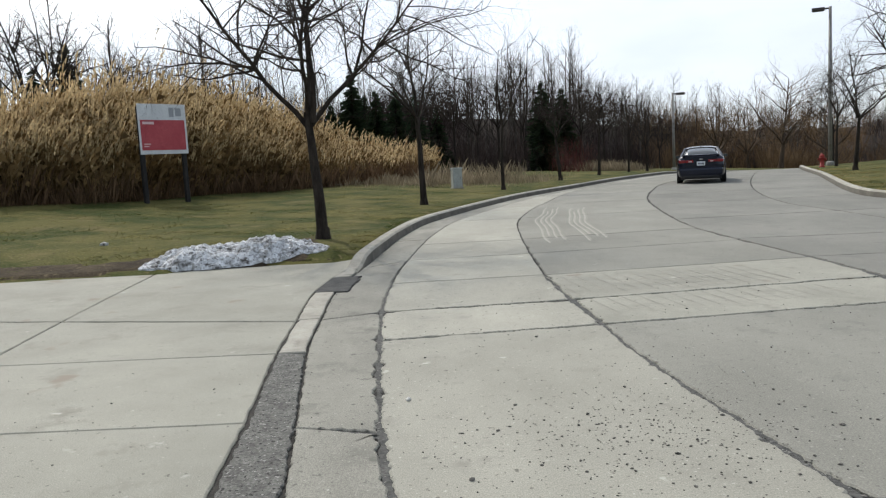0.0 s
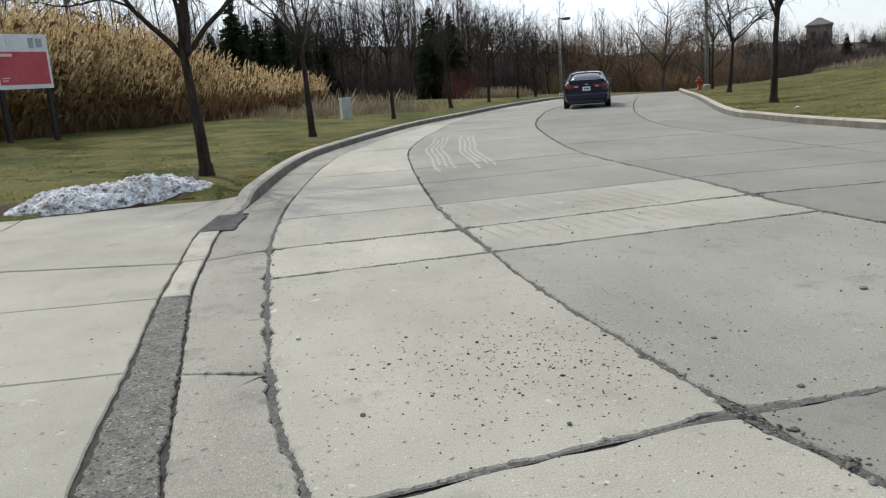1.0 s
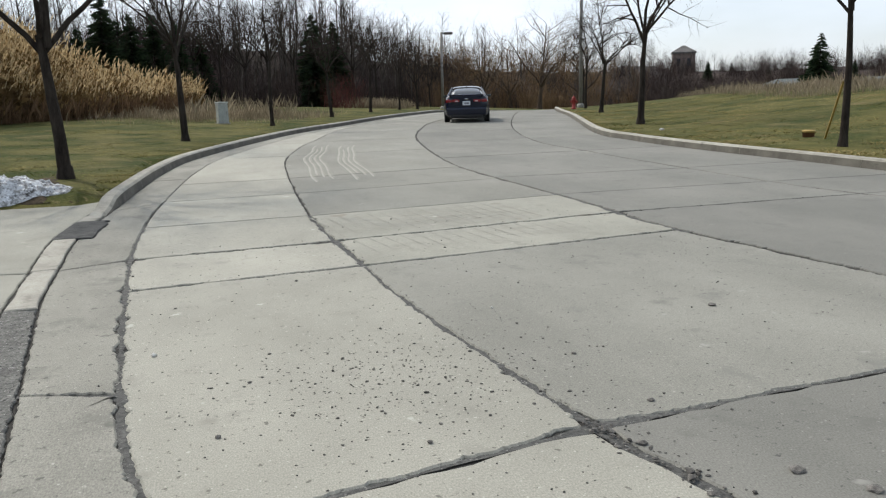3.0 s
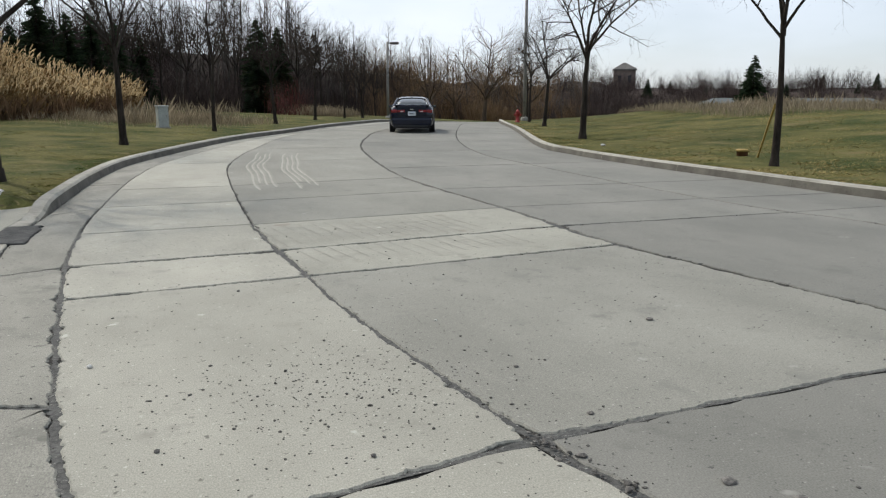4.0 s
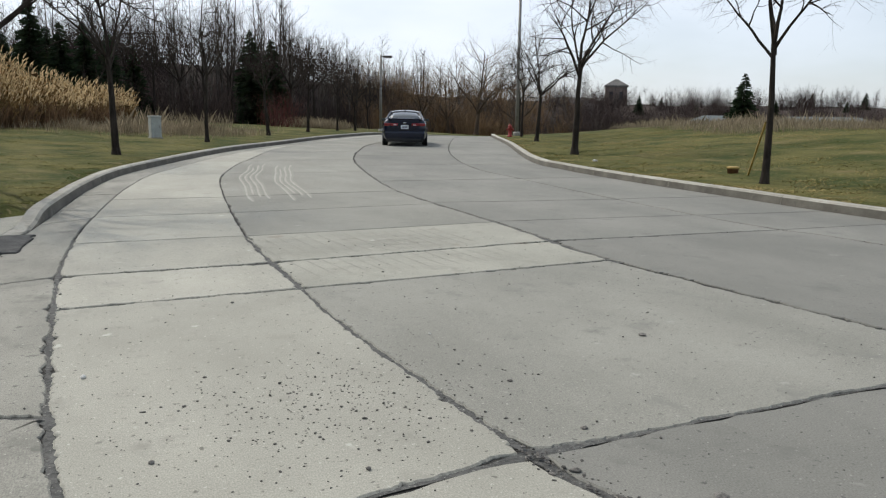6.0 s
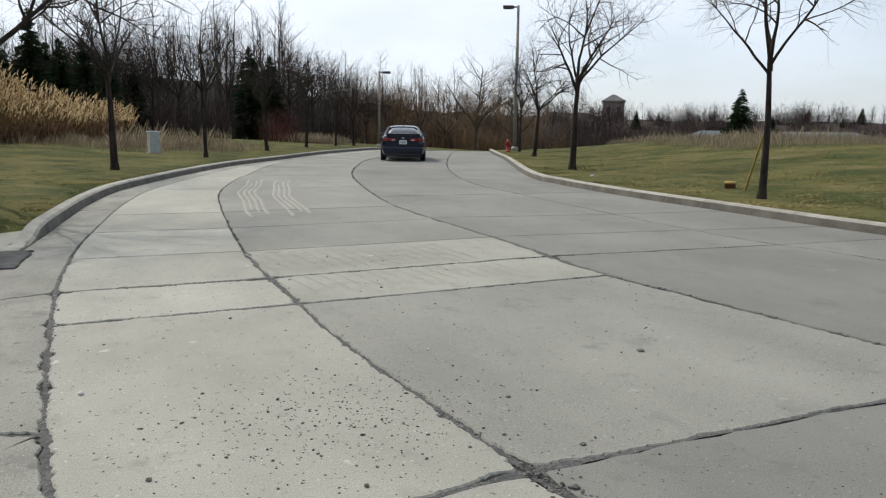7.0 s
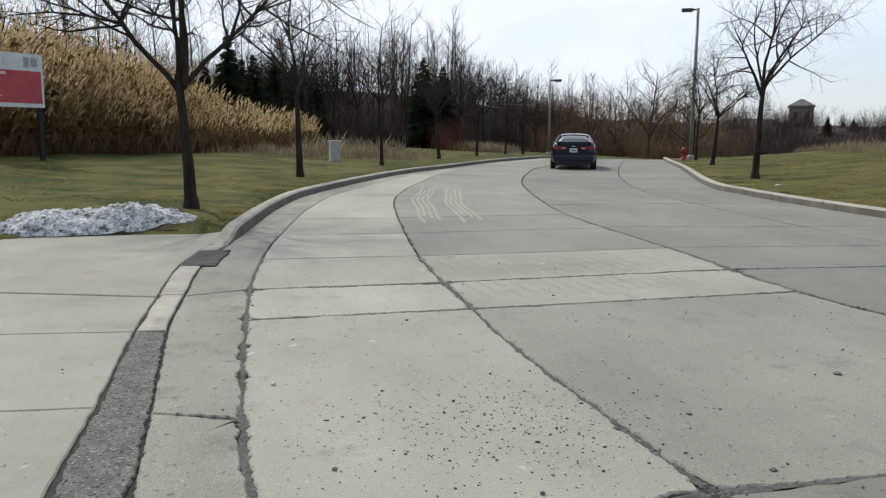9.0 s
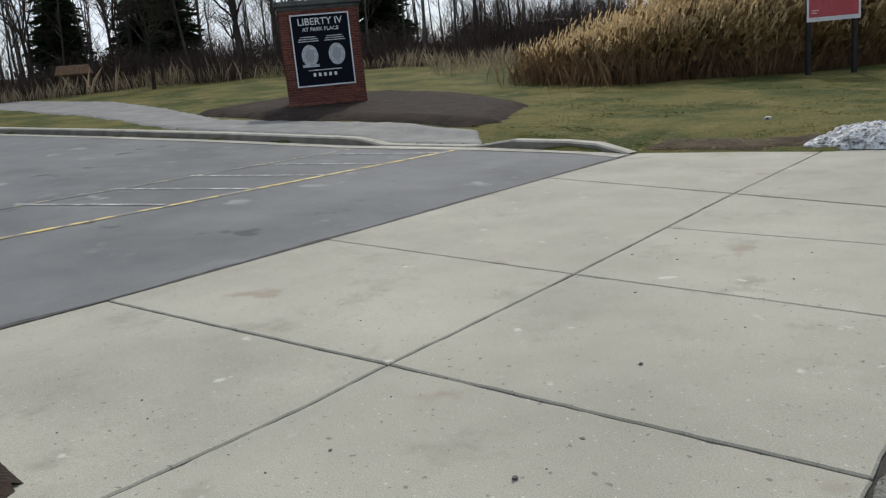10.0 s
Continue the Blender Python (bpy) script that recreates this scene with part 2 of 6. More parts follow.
SNOW = material("old snow", ((0.50, 0.505, 0.51), (0.80, 0.81, 0.82)), 7, 0.85, 0.8, 40, stain=((0.07, 0.064, 0.056), 8, 0.475), bump_dist=0.03, contrast=0.25, specks=(((0.09, 0.082, 0.072), 30, 0.62), ((0.30, 0.295, 0.28), 17, 0.58)))
RED_TWIG = material("reddish twigs", ((0.075, 0.03, 0.026), (0.15, 0.062, 0.05)), 0.5, 0.95, 0.0, 4, island=0.4, spec=0.1)
GROOVE = material("scraped concrete", ((0.289, 0.279, 0.238), (0.365, 0.353, 0.302)), 5, 0.9, 0.2, 90)
GROOVE_DARK = material("recess shade of the grooves", ((0.226, 0.217, 0.185), (0.297, 0.286, 0.244)), 5, 0.95, 0.2, 90)
KERB_FACE = material("grimy and shaded kerb face", ((0.090, 0.083, 0.068), (0.158, 0.146, 0.120)), 2.5, 0.92, 0.5, 110, stain=((0.053, 0.049, 0.041), 4.0, 0.58))
STRAW = material("straw-coloured grass", ((0.10, 0.10, 0.03), (0.29, 0.23, 0.10)), 0.5, 0.9, 0.0, 4, stretch=(0.5, 1.3, 1), spread=(0.4, 0.6), island=0.28, spec=0.15, thin=0.25)
KERB_STAINED_SHADED = material("stained and shade-darkened kerb concrete", ((0.11, 0.10, 0.082), (0.19, 0.175, 0.145)), 3.0, 0.92, 0.5, 110, stain=((0.27, 0.255, 0.22), 2.5, 0.62))
STONE = material("gravel", ((0.045, 0.042, 0.038), (0.15, 0.14, 0.125)), 25, 0.95, 0.0, 200, island=0.5)
PALE_STONE = material("pale stone", ((0.5, 0.48, 0.44), (0.65, 0.63, 0.58)), 40, 0.9, 0.2, 200)
BRICK = material("red brick", ((0.11, 0.036, 0.026), (0.20, 0.066, 0.044)), 18, 0.9, 0.4, 120, vary=0.35)
BRICK_MORTAR = material("brick mortar", ((0.20, 0.17, 0.15), (0.28, 0.25, 0.22)), 12, 0.95, 0.5, 90)
PATH_GREY = material("footpath concrete", ((0.105, 0.107, 0.106), (0.165, 0.166, 0.163)), 1.6, 0.8, 0.3, 90, stain=((0.235, 0.245, 0.245), 1.1, 0.6))
CAP_STONE = material("dark cap stone", ((0.06, 0.062, 0.06), (0.12, 0.122, 0.118)), 6, 0.8, 0.4, 60)
SIGN_BLACK = plain("dark sign face", (0.006, 0.008, 0.014), 0.8, 0.0, 0.1)
SIGN_WHITE = material("white sign paint", ((0.62, 0.63, 0.64), (0.74, 0.75, 0.76)), 3, 0.55, 0.0, 40)
SIGN_RED = material("faded red sign paint", ((0.42, 0.055, 0.07), (0.50, 0.085, 0.10)), 3, 0.55, 0.0, 40)
SIGN_GREY = material("grey seal print", ((0.30, 0.31, 0.33), (0.62, 0.63, 0.64)), 14, 0.6, 0.0, 60)
SIGN_PINK = plain("pale lettering", (0.72, 0.50, 0.50), 0.6)
SIGN_SILVER = plain("grey logo print", (0.33, 0.34, 0.36), 0.6)
POST_BLACK = material("black timber post", ((0.010, 0.009, 0.009), (0.03, 0.027, 0.025)), 12, 0.8, 0.5, 80, stretch=(1, 1, 0.2))
STEEL = material("weathered galvanised steel", ((0.20, 0.19, 0.175), (0.30, 0.285, 0.265)), 5, 0.6, 0.1, 60, metal=0.4)
LAMP_BROWN = plain("dark bronze paint", (0.045, 0.035, 0.028), 0.5)
BOX_GREY = material("utility box paint", ((0.33, 0.35, 0.32), (0.42, 0.44, 0.41)), 4, 0.6, 0.05, 50)
HYDRANT_RED = material("hydrant paint", ((0.22, 0.02, 0.016), (0.32, 0.032, 0.026)), 9, 0.6, 0.1, 60)
STAKE_YELLOW = material("weathered yellow plastic", ((0.30, 0.20, 0.055), (0.42, 0.29, 0.09)), 6, 0.7, 0.1, 60)
RUST = material("rusty iron", ((0.12, 0.055, 0.025), (0.22, 0.10, 0.045)), 12, 0.9, 0.4, 60)
PAINT = plain("dark blue car paint", (0.005, 0.008, 0.021), 0.2, 0.0, 0.3, 0.3)
CAR_GLASS = plain("tinted car glass", (0.05, 0.058, 0.062), 0.05, 0.0, 0.9, 0.6)
CHROME = plain("chrome", (0.75, 0.76, 0.78), 0.12, 1.0)
RIM_METAL = plain("silver alloy", (0.50, 0.51, 0.53), 0.3, 0.85)
RUBBER = plain("tyre rubber", (0.018, 0.018, 0.019), 0.85)
CAR_TRIM = plain("black car trim", (0.012, 0.012, 0.013), 0.5)
TAIL_RED = plain("red lamp lens", (0.22, 0.008, 0.012), 0.12, 0.0, 0.6, 0.6)
LENS_CLEAR = plain("pale lamp lens", (0.62, 0.42, 0.42), 0.12, 0.0, 0.6, 0.6)
PLATE = plain("white plate", (0.62, 0.64, 0.66), 0.45)
INK = plain("dark ink", (0.04, 0.045, 0.07), 0.6)
ROOF_GREY = material("far roofing", ((0.10, 0.095, 0.09), (0.16, 0.15, 0.14)), 0.6, 0.9, 0.0, 6)
ROOF_PALE = material("pale metal roofing", ((0.084, 0.095, 0.092), (0.109, 0.120, 0.118)), 0.4, 0.8, 0.0, 6)
FAR_WALL = material("far brickwork", ((0.15, 0.115, 0.10), (0.20, 0.155, 0.135)), 0.5, 0.9, 0.0, 8)
FAR_WALL_PALE = material("far pale cladding", ((0.098, 0.105, 0.108), (0.133, 0.140, 0.143)), 0.5, 0.9, 0.0, 8)
def upward(me):
    """Short grass is shaded like the ground that it covers."""
    for poly in me.polygons:
        if poly.normal.z < 0:
            poly.flip()
    me.polygons.foreach_set("use_smooth", [True] * len(me.polygons))
    me.normals_split_custom_set_from_vertices([(0.0, 0.0, 1.0)] * len(me.vertices))
    return me


WINDOW_DARK = plain("far window glass", (0.03, 0.035, 0.045), 0.15)
TIMBER = material("weathered timber", ((0.13, 0.08, 0.05), (0.21, 0.13, 0.08)), 5, 0.9, 0.2, 40)


# ---- building helpers ----
def mesh(name, verts, faces, mat, smooth_faces=False):
    me = bpy.data.meshes.new(name)
    me.from_pydata([tuple(v) for v in verts], [], [tuple(f) for f in faces])
    me.materials.append(mat)
    if smooth_faces:
        me.polygons.foreach_set("use_smooth", [True] * len(me.polygons))
    me.update()
    return me


def fast_mesh(name, verts, tris, mat, smooth_faces=False):
    """A mesh from arrays of vertices (n, 3) and triangles (m, 3)."""
    verts, tris = np.asarray(verts, np.float32), np.asarray(tris, np.int32)
    me = bpy.data.meshes.new(name)
    me.vertices.add(len(verts))
    me.vertices.foreach_set("co", verts.ravel())
    me.loops.add(tris.size)
    me.loops.foreach_set("vertex_index", tris.ravel())
    me.polygons.add(len(tris))
    me.polygons.foreach_set("loop_start", np.arange(0, tris.size, 3, dtype=np.int32))
    me.polygons.foreach_set("use_smooth", np.full(len(tris), smooth_faces))
    me.materials.append(mat)
    me.update(calc_edges=True)
    return me


def from_bm(name, bm, mat, smooth_faces=False):
    me = bpy.data.meshes.new(name)
    bmesh.ops.recalc_face_normals(bm, faces=bm.faces)
    bm.to_mesh(me)
    bm.free()
    me.materials.append(mat)
    if smooth_faces:
        me.polygons.foreach_set("use_smooth", [True] * len(me.polygons))
    return me


def part(name, data, parent, label="", at=None):
    ob = new(name, data)
    ob.parent = parent
    if at is not None:
        ob.matrix_basis = at
    return tagged(ob, label)


def thing(name, label, category, at=None, group="", kind="", data=None):
    ob = new(name, data)
    if at is not None:
        ob.matrix_basis = at
    return tagged(ob, label, category, group, kind)


def box_bm(bm, x0, y0, z0, x1, y1, z1, bevel=0.0, taper=1.0):
    r = bmesh.ops.create_cube(bm, size=1.0)
    vs = r["verts"]
    for v in vs:
        k = taper if v.co.z > 0 else 1.0
        v.co = Vector(((x0 + x1) / 2 + v.co.x * (x1 - x0) * k, (y0 + y1) / 2 + v.co.y * (y1 - y0) * k, z0 if v.co.z < 0 else z1))
    if bevel:
        es = list({e for v in vs for e in v.link_edges})
        bmesh.ops.bevel(bm, geom=es, offset=bevel, segments=2, affect="EDGES", profile=0.6)
    return bm


def box(name, dims, mat, bevel=0.0, taper=1.0):
    return from_bm(name, box_bm(bmesh.new(), *dims, bevel, taper), mat)


def lathe(name, profile, mat, sides=16, smooth_faces=True):
    """Turned about z from (radius, height) pairs."""
    v, f = [], []
    for r, z in profile:
        for k in range(sides):
            a = 2 * math.pi * k / sides
            v.append((r * math.cos(a), r * math.sin(a), z))
    for i in range(len(profile) - 1):
        for k in range(sides):
            a, b = i * sides + k, i * sides + (k + 1) % sides
            f.append((a, b, b + sides, a + sides))
    f.append(tuple(range(sides))[::-1])
    f.append(tuple((len(profile) - 1) * sides + k for k in range(sides)))
    return mesh(name, v, f, mat, smooth_faces)


def tube(points, radii, sides=6):
    """Vertices and triangles of a tapered tube along points."""
    points = [Vector(p) for p in points]
    v, t = [], []
    up = Vector((0.3, 0.2, 1)).normalized()
    for i, p in enumerate(points):
        d = (points[min(i + 1, len(points) - 1)] - points[max(i - 1, 0)]).normalized()
        a = d.cross(up)
        a = a.normalized() if a.length > 0.05 else d.cross(Vector((1, 0, 0))).normalized()
        b = d.cross(a)
        for k in range(sides):
            w = 2 * math.pi * k / sides
            q = p + (a * math.cos(w) + b * math.sin(w)) * radii[i]
            v.append((q.x, q.y, q.z))
    for i in range(len(points) - 1):
        for k in range(sides):
            a, b = i * sides + k, i * sides + (k + 1) % sides
            t += [(a, b, b + sides), (a, b + sides, a + sides)]
    return v, t


class Heap:
    """Collects pieces into one mesh."""

    def __init__(self):
        self.v, self.t, self.n = [], [], 0

    def add(self, v, t):
        v, t = np.asarray(v, np.float32), np.asarray(t, np.int32)
        self.v.append(v)
        self.t.append(t + self.n)
        self.n += len(v)

    def mesh(self, name, mat, smooth_faces=False):
        return fast_mesh(name, np.concatenate(self.v), np.concatenate(self.t), mat, smooth_faces)


def nz(x, y, z=0.0):
    return noise.noise(Vector((x, y, z)))


# ---- lie of the land ----
def spline(pts, n=12):
    """A smooth line through points, as arrays of y and x for interpolation along y."""
    p = [np.array(q, float) for q in pts]
    p = [2 * p[0] - p[1]] + p + [2 * p[-1] - p[-2]]
    out = []
    for a, b, c, d in zip(p, p[1:], p[2:], p[3:]):
        for k in range(n):
            t = k / n
            out.append(0.5 * (2 * b + (c - a) * t + (2 * a - 5 * b + 4 * c - d) * t * t + (3 * b - a - 3 * c + d) * t ** 3))
    out.append(p[-2])
    out = np.array(out)
    return out[:, 1], out[:, 0]


# Lines along the road, x by y
KERB_L = spline([(-0.1, -14), (-0.35, 0), (-0.66, 3.0), (-1.02, 5.7), (-1.12, 7.0), (-1.2, 8.7), (-1.08, 10.65), (-0.74, 15.3), (0.0, 19.2), (2.63, 27.0), (5.4, 32.6), (9.7, 40.8), (16.5, 50.0), (28, 62.0), (44, 76)])
GUTTER_L = spline([(0.9, -14), (0.2, 0), (-0.26, 3.4), (-0.4, 4.75), (-0.5, 6.15), (-0.58, 7.3), (-0.6, 9.0), (-0.52, 11.0), (-0.15, 15.3), (0.6, 19.2), (3.2, 27.0), (6.0, 32.6), (10.3, 40.8), (17.1, 50.0), (28.6, 62.0), (44.6, 76)])
LANE_1 = spline([(3.4, -14), (2.1, 0), (1.64, 2.8), (1.37, 5.0), (1.3, 6.2), (1.2, 9.0), (1.35, 13.2), (1.57, 16.5), (1.92, 18.7), (2.85, 22.7), (5.76, 32.0), (12.0, 42.5), (19, 51.5), (30.5, 63.5), (46.5, 77)])
LANE_2 = spline([(6.6, -14), (5.4, 0), (4.85, 3.8), (4.44, 6.6), (4.44, 8.0), (4.45, 9.6), (4.4, 11.8), (4.48, 14.3), (5.14, 18.7), (6.06, 23.2), (7.58, 28.2), (9.32, 32.9), (14.5, 43), (21.5, 53), (32.5, 65), (48, 78)])
LANE_3 = spline([(9.8, -14), (8.8, 0), (8.0, 6.5), (7.72, 7.7), (7.6, 9.2), (7.7, 13), (7.85, 15.3), (8.15, 18.9), (10.12, 25.6), (13.87, 35.2), (17.55, 43.3), (24, 54.5), (34.5, 66.5), (49.5, 79.5)])
KERB_R = spline([(12, -14), (10.6, 0), (9.95, 8.0), (9.9, 11.0), (9.92, 14.7), (10.2, 17.7), (10.95, 21.1), (15.2, 31.7), (20.4, 45.1), (26.5, 56), (37, 68), (52, 81)])


def at_y(line, y):
    return np.interp(y, line[0], line[1])


def smooth(t):
    t = min(1.0, max(0.0, t))
    return t * t * (3 - 2 * t)


def fall(x, y):
    """The ground drops away beyond the crest of the road."""
    return -0.04 * min(60.0, max(0.0, 0.35 * x + 0.94 * y - 47.5))


def lot_z(x):
    """The car park climbs away from the drive."""
    u = -7.0 - x
    return 0.07 * min(30.0, max(0.0, u + 0.6 * math.exp(-abs(u)) if u > -3 else 0.0)) if u > 0 else 0.0


def lawn_z(x, y):
    kl, kr = float(at_y(KERB_L, y)), float(at_y(KERB_R, y))
    if x < kl + 0.5:
        d = max(0.0, kl - 0.2 - x)
        d = min(d * 0.85, max(0.0, y - 10.6))
        ramp = 0.115 * smooth((1.9 - abs(x + 11.0)) / 0.9) * smooth((11.9 - y) / 1.0)
        edge = 0.13 if x < -8.0 else 0.13 - 0.105 * smooth((x + 8.0) / 0.8) * smooth((12.6 - y) / 1.5) * (1 - smooth((x + 2.6) / 1.2))
        return edge - ramp + 0.042 * min(d, 14.0) + lot_z(x) + fall(x, y)
    d = max(0.0, x - kr - 0.2) * 0.9
    rise = 0.85 * smooth((d - 0.6) / 13.0) - 0.7 * smooth((d - 14) / 25.0)
    return 0.13 + rise * smooth((y - 4) / 14 + 0.3) + fall(x, y)


def ground_z(x, y):
    """The soil, under the paved places too."""
    kl, kr = float(at_y(KERB_L, y)), float(at_y(KERB_R, y))
    paved = (kl - 0.3 < x < kr + 0.25) or (x <= kl and y < drive_edge(x) + 0.05)
    far = math.hypot(x, y)
    if paved:
        return -0.055 + (lot_z(x) if x < -6 else 0.0) + fall(x, y)
    return lawn_z(x, y) + 0.03 * nz(x * 0.5, y * 0.5) * smooth((far - 9) / 6) + 0.25 * nz(x * 0.04, y * 0.04) * smooth((far - 35) / 40)


def drive_edge(x):
    """The far edge of the drive and of the car park, y by x."""
    return float(np.interp(x, [-60, -24, -19.6, -15.9, -12.1, -9.9, -6.9, -4.3, -1.3], [2.5, 6.5, 7.8, 8.75, 9.5, 10.3, 10.85, 11.05, 11.5]))


def grid_axis(lo, hi, fine_lo, fine_hi, step, grow=1.22):
    a = list(np.arange(fine_lo, fine_hi + 1e-6, step))
    s = step
    while a[-1] < hi:
        s *= grow
        a.append(a[-1] + s)
    s = step
    while a[0] > lo:
        s *= grow
        a.insert(0, a[0] - s)
    return a


gx, gy = grid_axis(-1500, 1500, -26, 26, 0.4), grid_axis(-1500, 1500, -2, 50, 0.4)
gv = [(x, y, ground_z(x, y)) for y in gy for x in gx]
nx = len(gx)
gf = [(j * nx + i, j * nx + i + 1, (j + 1) * nx + i + 1, (j + 1) * nx + i) for j in range(len(gy) - 1) for i in range(nx - 1)]
ground = tagged(new("ground", mesh("ground", gv, gf, LAWN, True)), "patchy green and straw-coloured early spring lawn", "ground", kind="structure")

# ---- road ----
road = tagged(new("road", None), "curving pale concrete road of cracked slabs", "road", kind="structure")
SPALLS = [(1.65, 2.8, 0.14, 0.06), (1.78, 2.45, 0.2, 0.042), (1.9, 2.1, 0.2, 0.036), (1.27, 6.3, 0.13, 0.055), (1.22, 6.85, 0.3, 0.035), (1.2, 7.35, 0.16, 0.06), (1.2, 8.1, 0.3, 0.03), (1.2, 8.8, 0.14, 0.05), (-0.31, 3.87, 0.11, 0.015), (-0.5, 6.1, 0.09, 0.045),
          (-0.58, 7.25, 0.1, 0.05), (-0.37, 4.6, 0.1, 0.05), (-0.27, 3.4, 0.19, 0.018), (-0.42, 5.0, 0.08, 0.04), (-0.44, 5.25, 0.06, 0.05), (4.42, 7.75, 0.25, 0.05), (4.45, 6.5, 0.2, 0.03), (2.0, 1.8, 0.3, 0.03), (3.9, 2.95, 0.4, 0.01)]


def gap(x, y, half, seed, rough):
    """How far a slab's edge stands back from the middle of the joint."""
    g = half * (1 + rough * 1.3 * nz(x * 3.1, y * 3.1, seed) + rough * 0.9 * nz(x * 11, y * 11, seed + 5)) + rough * (0.020 * max(0.0, nz(x * 19, y * 19, seed + 9) - 0.1) + 0.011 * nz(x * 43, y * 43, seed + 2) + 0.03 * max(0.0, nz(x * 7, y * 7, seed + 3) - 0.42) + 0.05 * max(0.0, nz(x * 23, y * 30, seed + 13) - 0.52))
    g += min(0.022, rough * half * 6.0 * max(0.0, nz(x * 4, y * 36, seed + 31) - 0.3) * max(0.0, 0.6 + nz(x * 1.3, y * 1.3, seed + 40)))
    g += min(0.016, rough * half * 4.0 * max(0.0, nz(x * 34, y * 4, seed + 51) - 0.28))
    for sx, sy, r, d in (SPALLS if rough else ()):
        q = ((x - sx) ** 2 + (y - sy) ** 2) / r ** 2
        if q < 6:
            g += min(0.028, d * math.exp(-q) * (0.35 + 0.5 * nz(x * 12, y * 12, seed + 21) + 1.3 * max(0.0, nz(x * 3, y * 27, seed + 27))))
    return max(0.004, g)


def slab(name, left, right, low, high, halves, parent, mat, rough=1.0, step=0.05, seed=0.0, z=None, label=""):
    """A slab between two lines along the road and two across it. low, high: y at its left and right; halves: half widths of the joints left, right, low, high."""
    def corner(u, v):
        y = (low[0] * (1 - u) + low[1] * u) * (1 - v) + (high[0] * (1 - u) + high[1] * u) * v
        a, b = float(at_y(left, y)), float(at_y(right, y))
        return a * (1 - u) + b * u, y
    wide = abs(corner(1, 0.5)[0] - corner(0, 0.5)[0])
    tall = abs((high[0] + high[1] - low[0] - low[1]) / 2)
    nu, nv = max(3, int(wide / step)), max(3, int(tall / step))

    def ring(extra, rough):
        out = []
        # joint widths at the four corners, by (u, v)
        ends = {(u, v): [gap(*corner(u, v), h, seed + 17.3 * i, rough) + extra for i, h in enumerate(halves)] for u in (0, 1) for v in (0, 1)}
        for side, count in (("low", nu), ("right", nv), ("high", nu), ("left", nv)):
            for k in range(count):
                s = k / count
                u, v = {"low": (s, 0), "right": (1, s), "high": (1 - s, 1), "left": (0, 1 - s)}[side]
                x, y = corner(u, v)
                g = [gap(x, y, h, seed + 17.3 * i, rough) + extra for i, h in enumerate(halves)]
                if side in ("low", "high"):
                    a, b = ends[0, v][0], ends[1, v][1]
                    u = a / wide + u * (1 - (a + b) / wide)
                    v = g[2] / tall if side == "low" else 1 - g[3] / tall
                else:
                    a, b = ends[u, 0][2], ends[u, 1][3]
                    v = a / tall + v * (1 - (a + b) / tall)
                    u = 1 - g[1] / wide if side == "right" else g[0] / wide
                out.append(corner(u, v))
        return out
    lift = z or (lambda x, y: 0.0)
    outer, inner, middle = ring(0.0, rough), ring(0.009, rough), ring(min(0.2, 0.35 * min(wide, tall)), 0.0)
    n = len(outer)
    tip = 0.003 * nz(seed * 3.7, 1.3)
    verts = [(x, y, lift(x, y) - 0.05) for x, y in outer] + [(x, y, lift(x, y) - 0.008 + tip) for x, y in outer] + [(x, y, lift(x, y) + tip) for x, y in inner + middle]
    faces = [(k + r * n, (k + 1) % n + r * n, (k + 1) % n + r * n + n, k + r * n + n) for r in (0, 1, 2) for k in range(n)]
    # the flat top in strips from its left side to its right
    m = 3 * n
    east = [m + nu + k for k in range(nv + 1)]
    west = [m + (2 * nu + 2 * nv - k) % n for k in range(nv + 1)]
    faces.append(tuple([m + k for k in range(nu)] + [east[0], east[1], west[1]]))
    faces += [(east[k], east[k + 1], west[k + 1], west[k]) for k in range(1, nv - 1)]
    faces.append(tuple([east[nv - 1]] + [m + nu + nv + k for k in range(nu)] + [west[nv], west[nv - 1]]))
    return part(name, mesh(name, verts, faces, mat), parent, label)


def road_z(x, y):
    return fall(x, y)


NARROW, MID = 0.007, 0.016


def far_rows(y, step):
    """Cross joints farther along, evenly spaced."""
    rows = []
    while y < 74:
        rows.append((y, y, NARROW))
        y += step
        step *= 1.02
    return rows


# cross joints of each strip: y at its left, y at its right, half width
GUTTER_ROWS = [(-9, -9, MID), (-4, -4, MID), (2.4, 2.45, 0.022), (4.02, 3.86, 0.016), (7.0, 7.22, 0.013), (10.55, 11.05, 0.014)] + far_rows(14, 4.5)
PATCH_ROWS = [(-9, -9, MID), (-4, -4, MID), (2.45, 2.8, 0.014), (6.03, 6.2, 0.016), (7.24, 7.36, 0.022), (8.98, 9.05, 0.010), (11.1, 11.16, 0.008), (13.2, 13.2, 0.007)] + far_rows(18, 4.5)
LANE_A_ROWS = [(-9, -9, MID), (-4, -4, MID), (2.78, 3.02, 0.014), (6.2, 6.55, 0.014), (7.36, 7.75, 0.020), (9.02, 9.35, 0.006), (11.15, 11.5, 0.008), (13.22, 13.56, 0.014)] + far_rows(18, 4.5)
LANE_B_ROWS = [(-9, -9, MID), (-2, -2, MID), (3.0, 3.1, 0.014), (7.75, 7.72, 0.014), (9.4, 9.25, 0.02), (11.65, 11.35, 0.012)] + far_rows(15.5, 4.5)
VERGE_ROWS = [(-9, -9, MID), (-2, -2, MID), (3.1, 3.2, 0.018), (7.72, 7.75, 0.010), (9.25, 9.1, 0.018), (11.4, 11.3, 0.012)] + far_rows(15.5, 4.5)
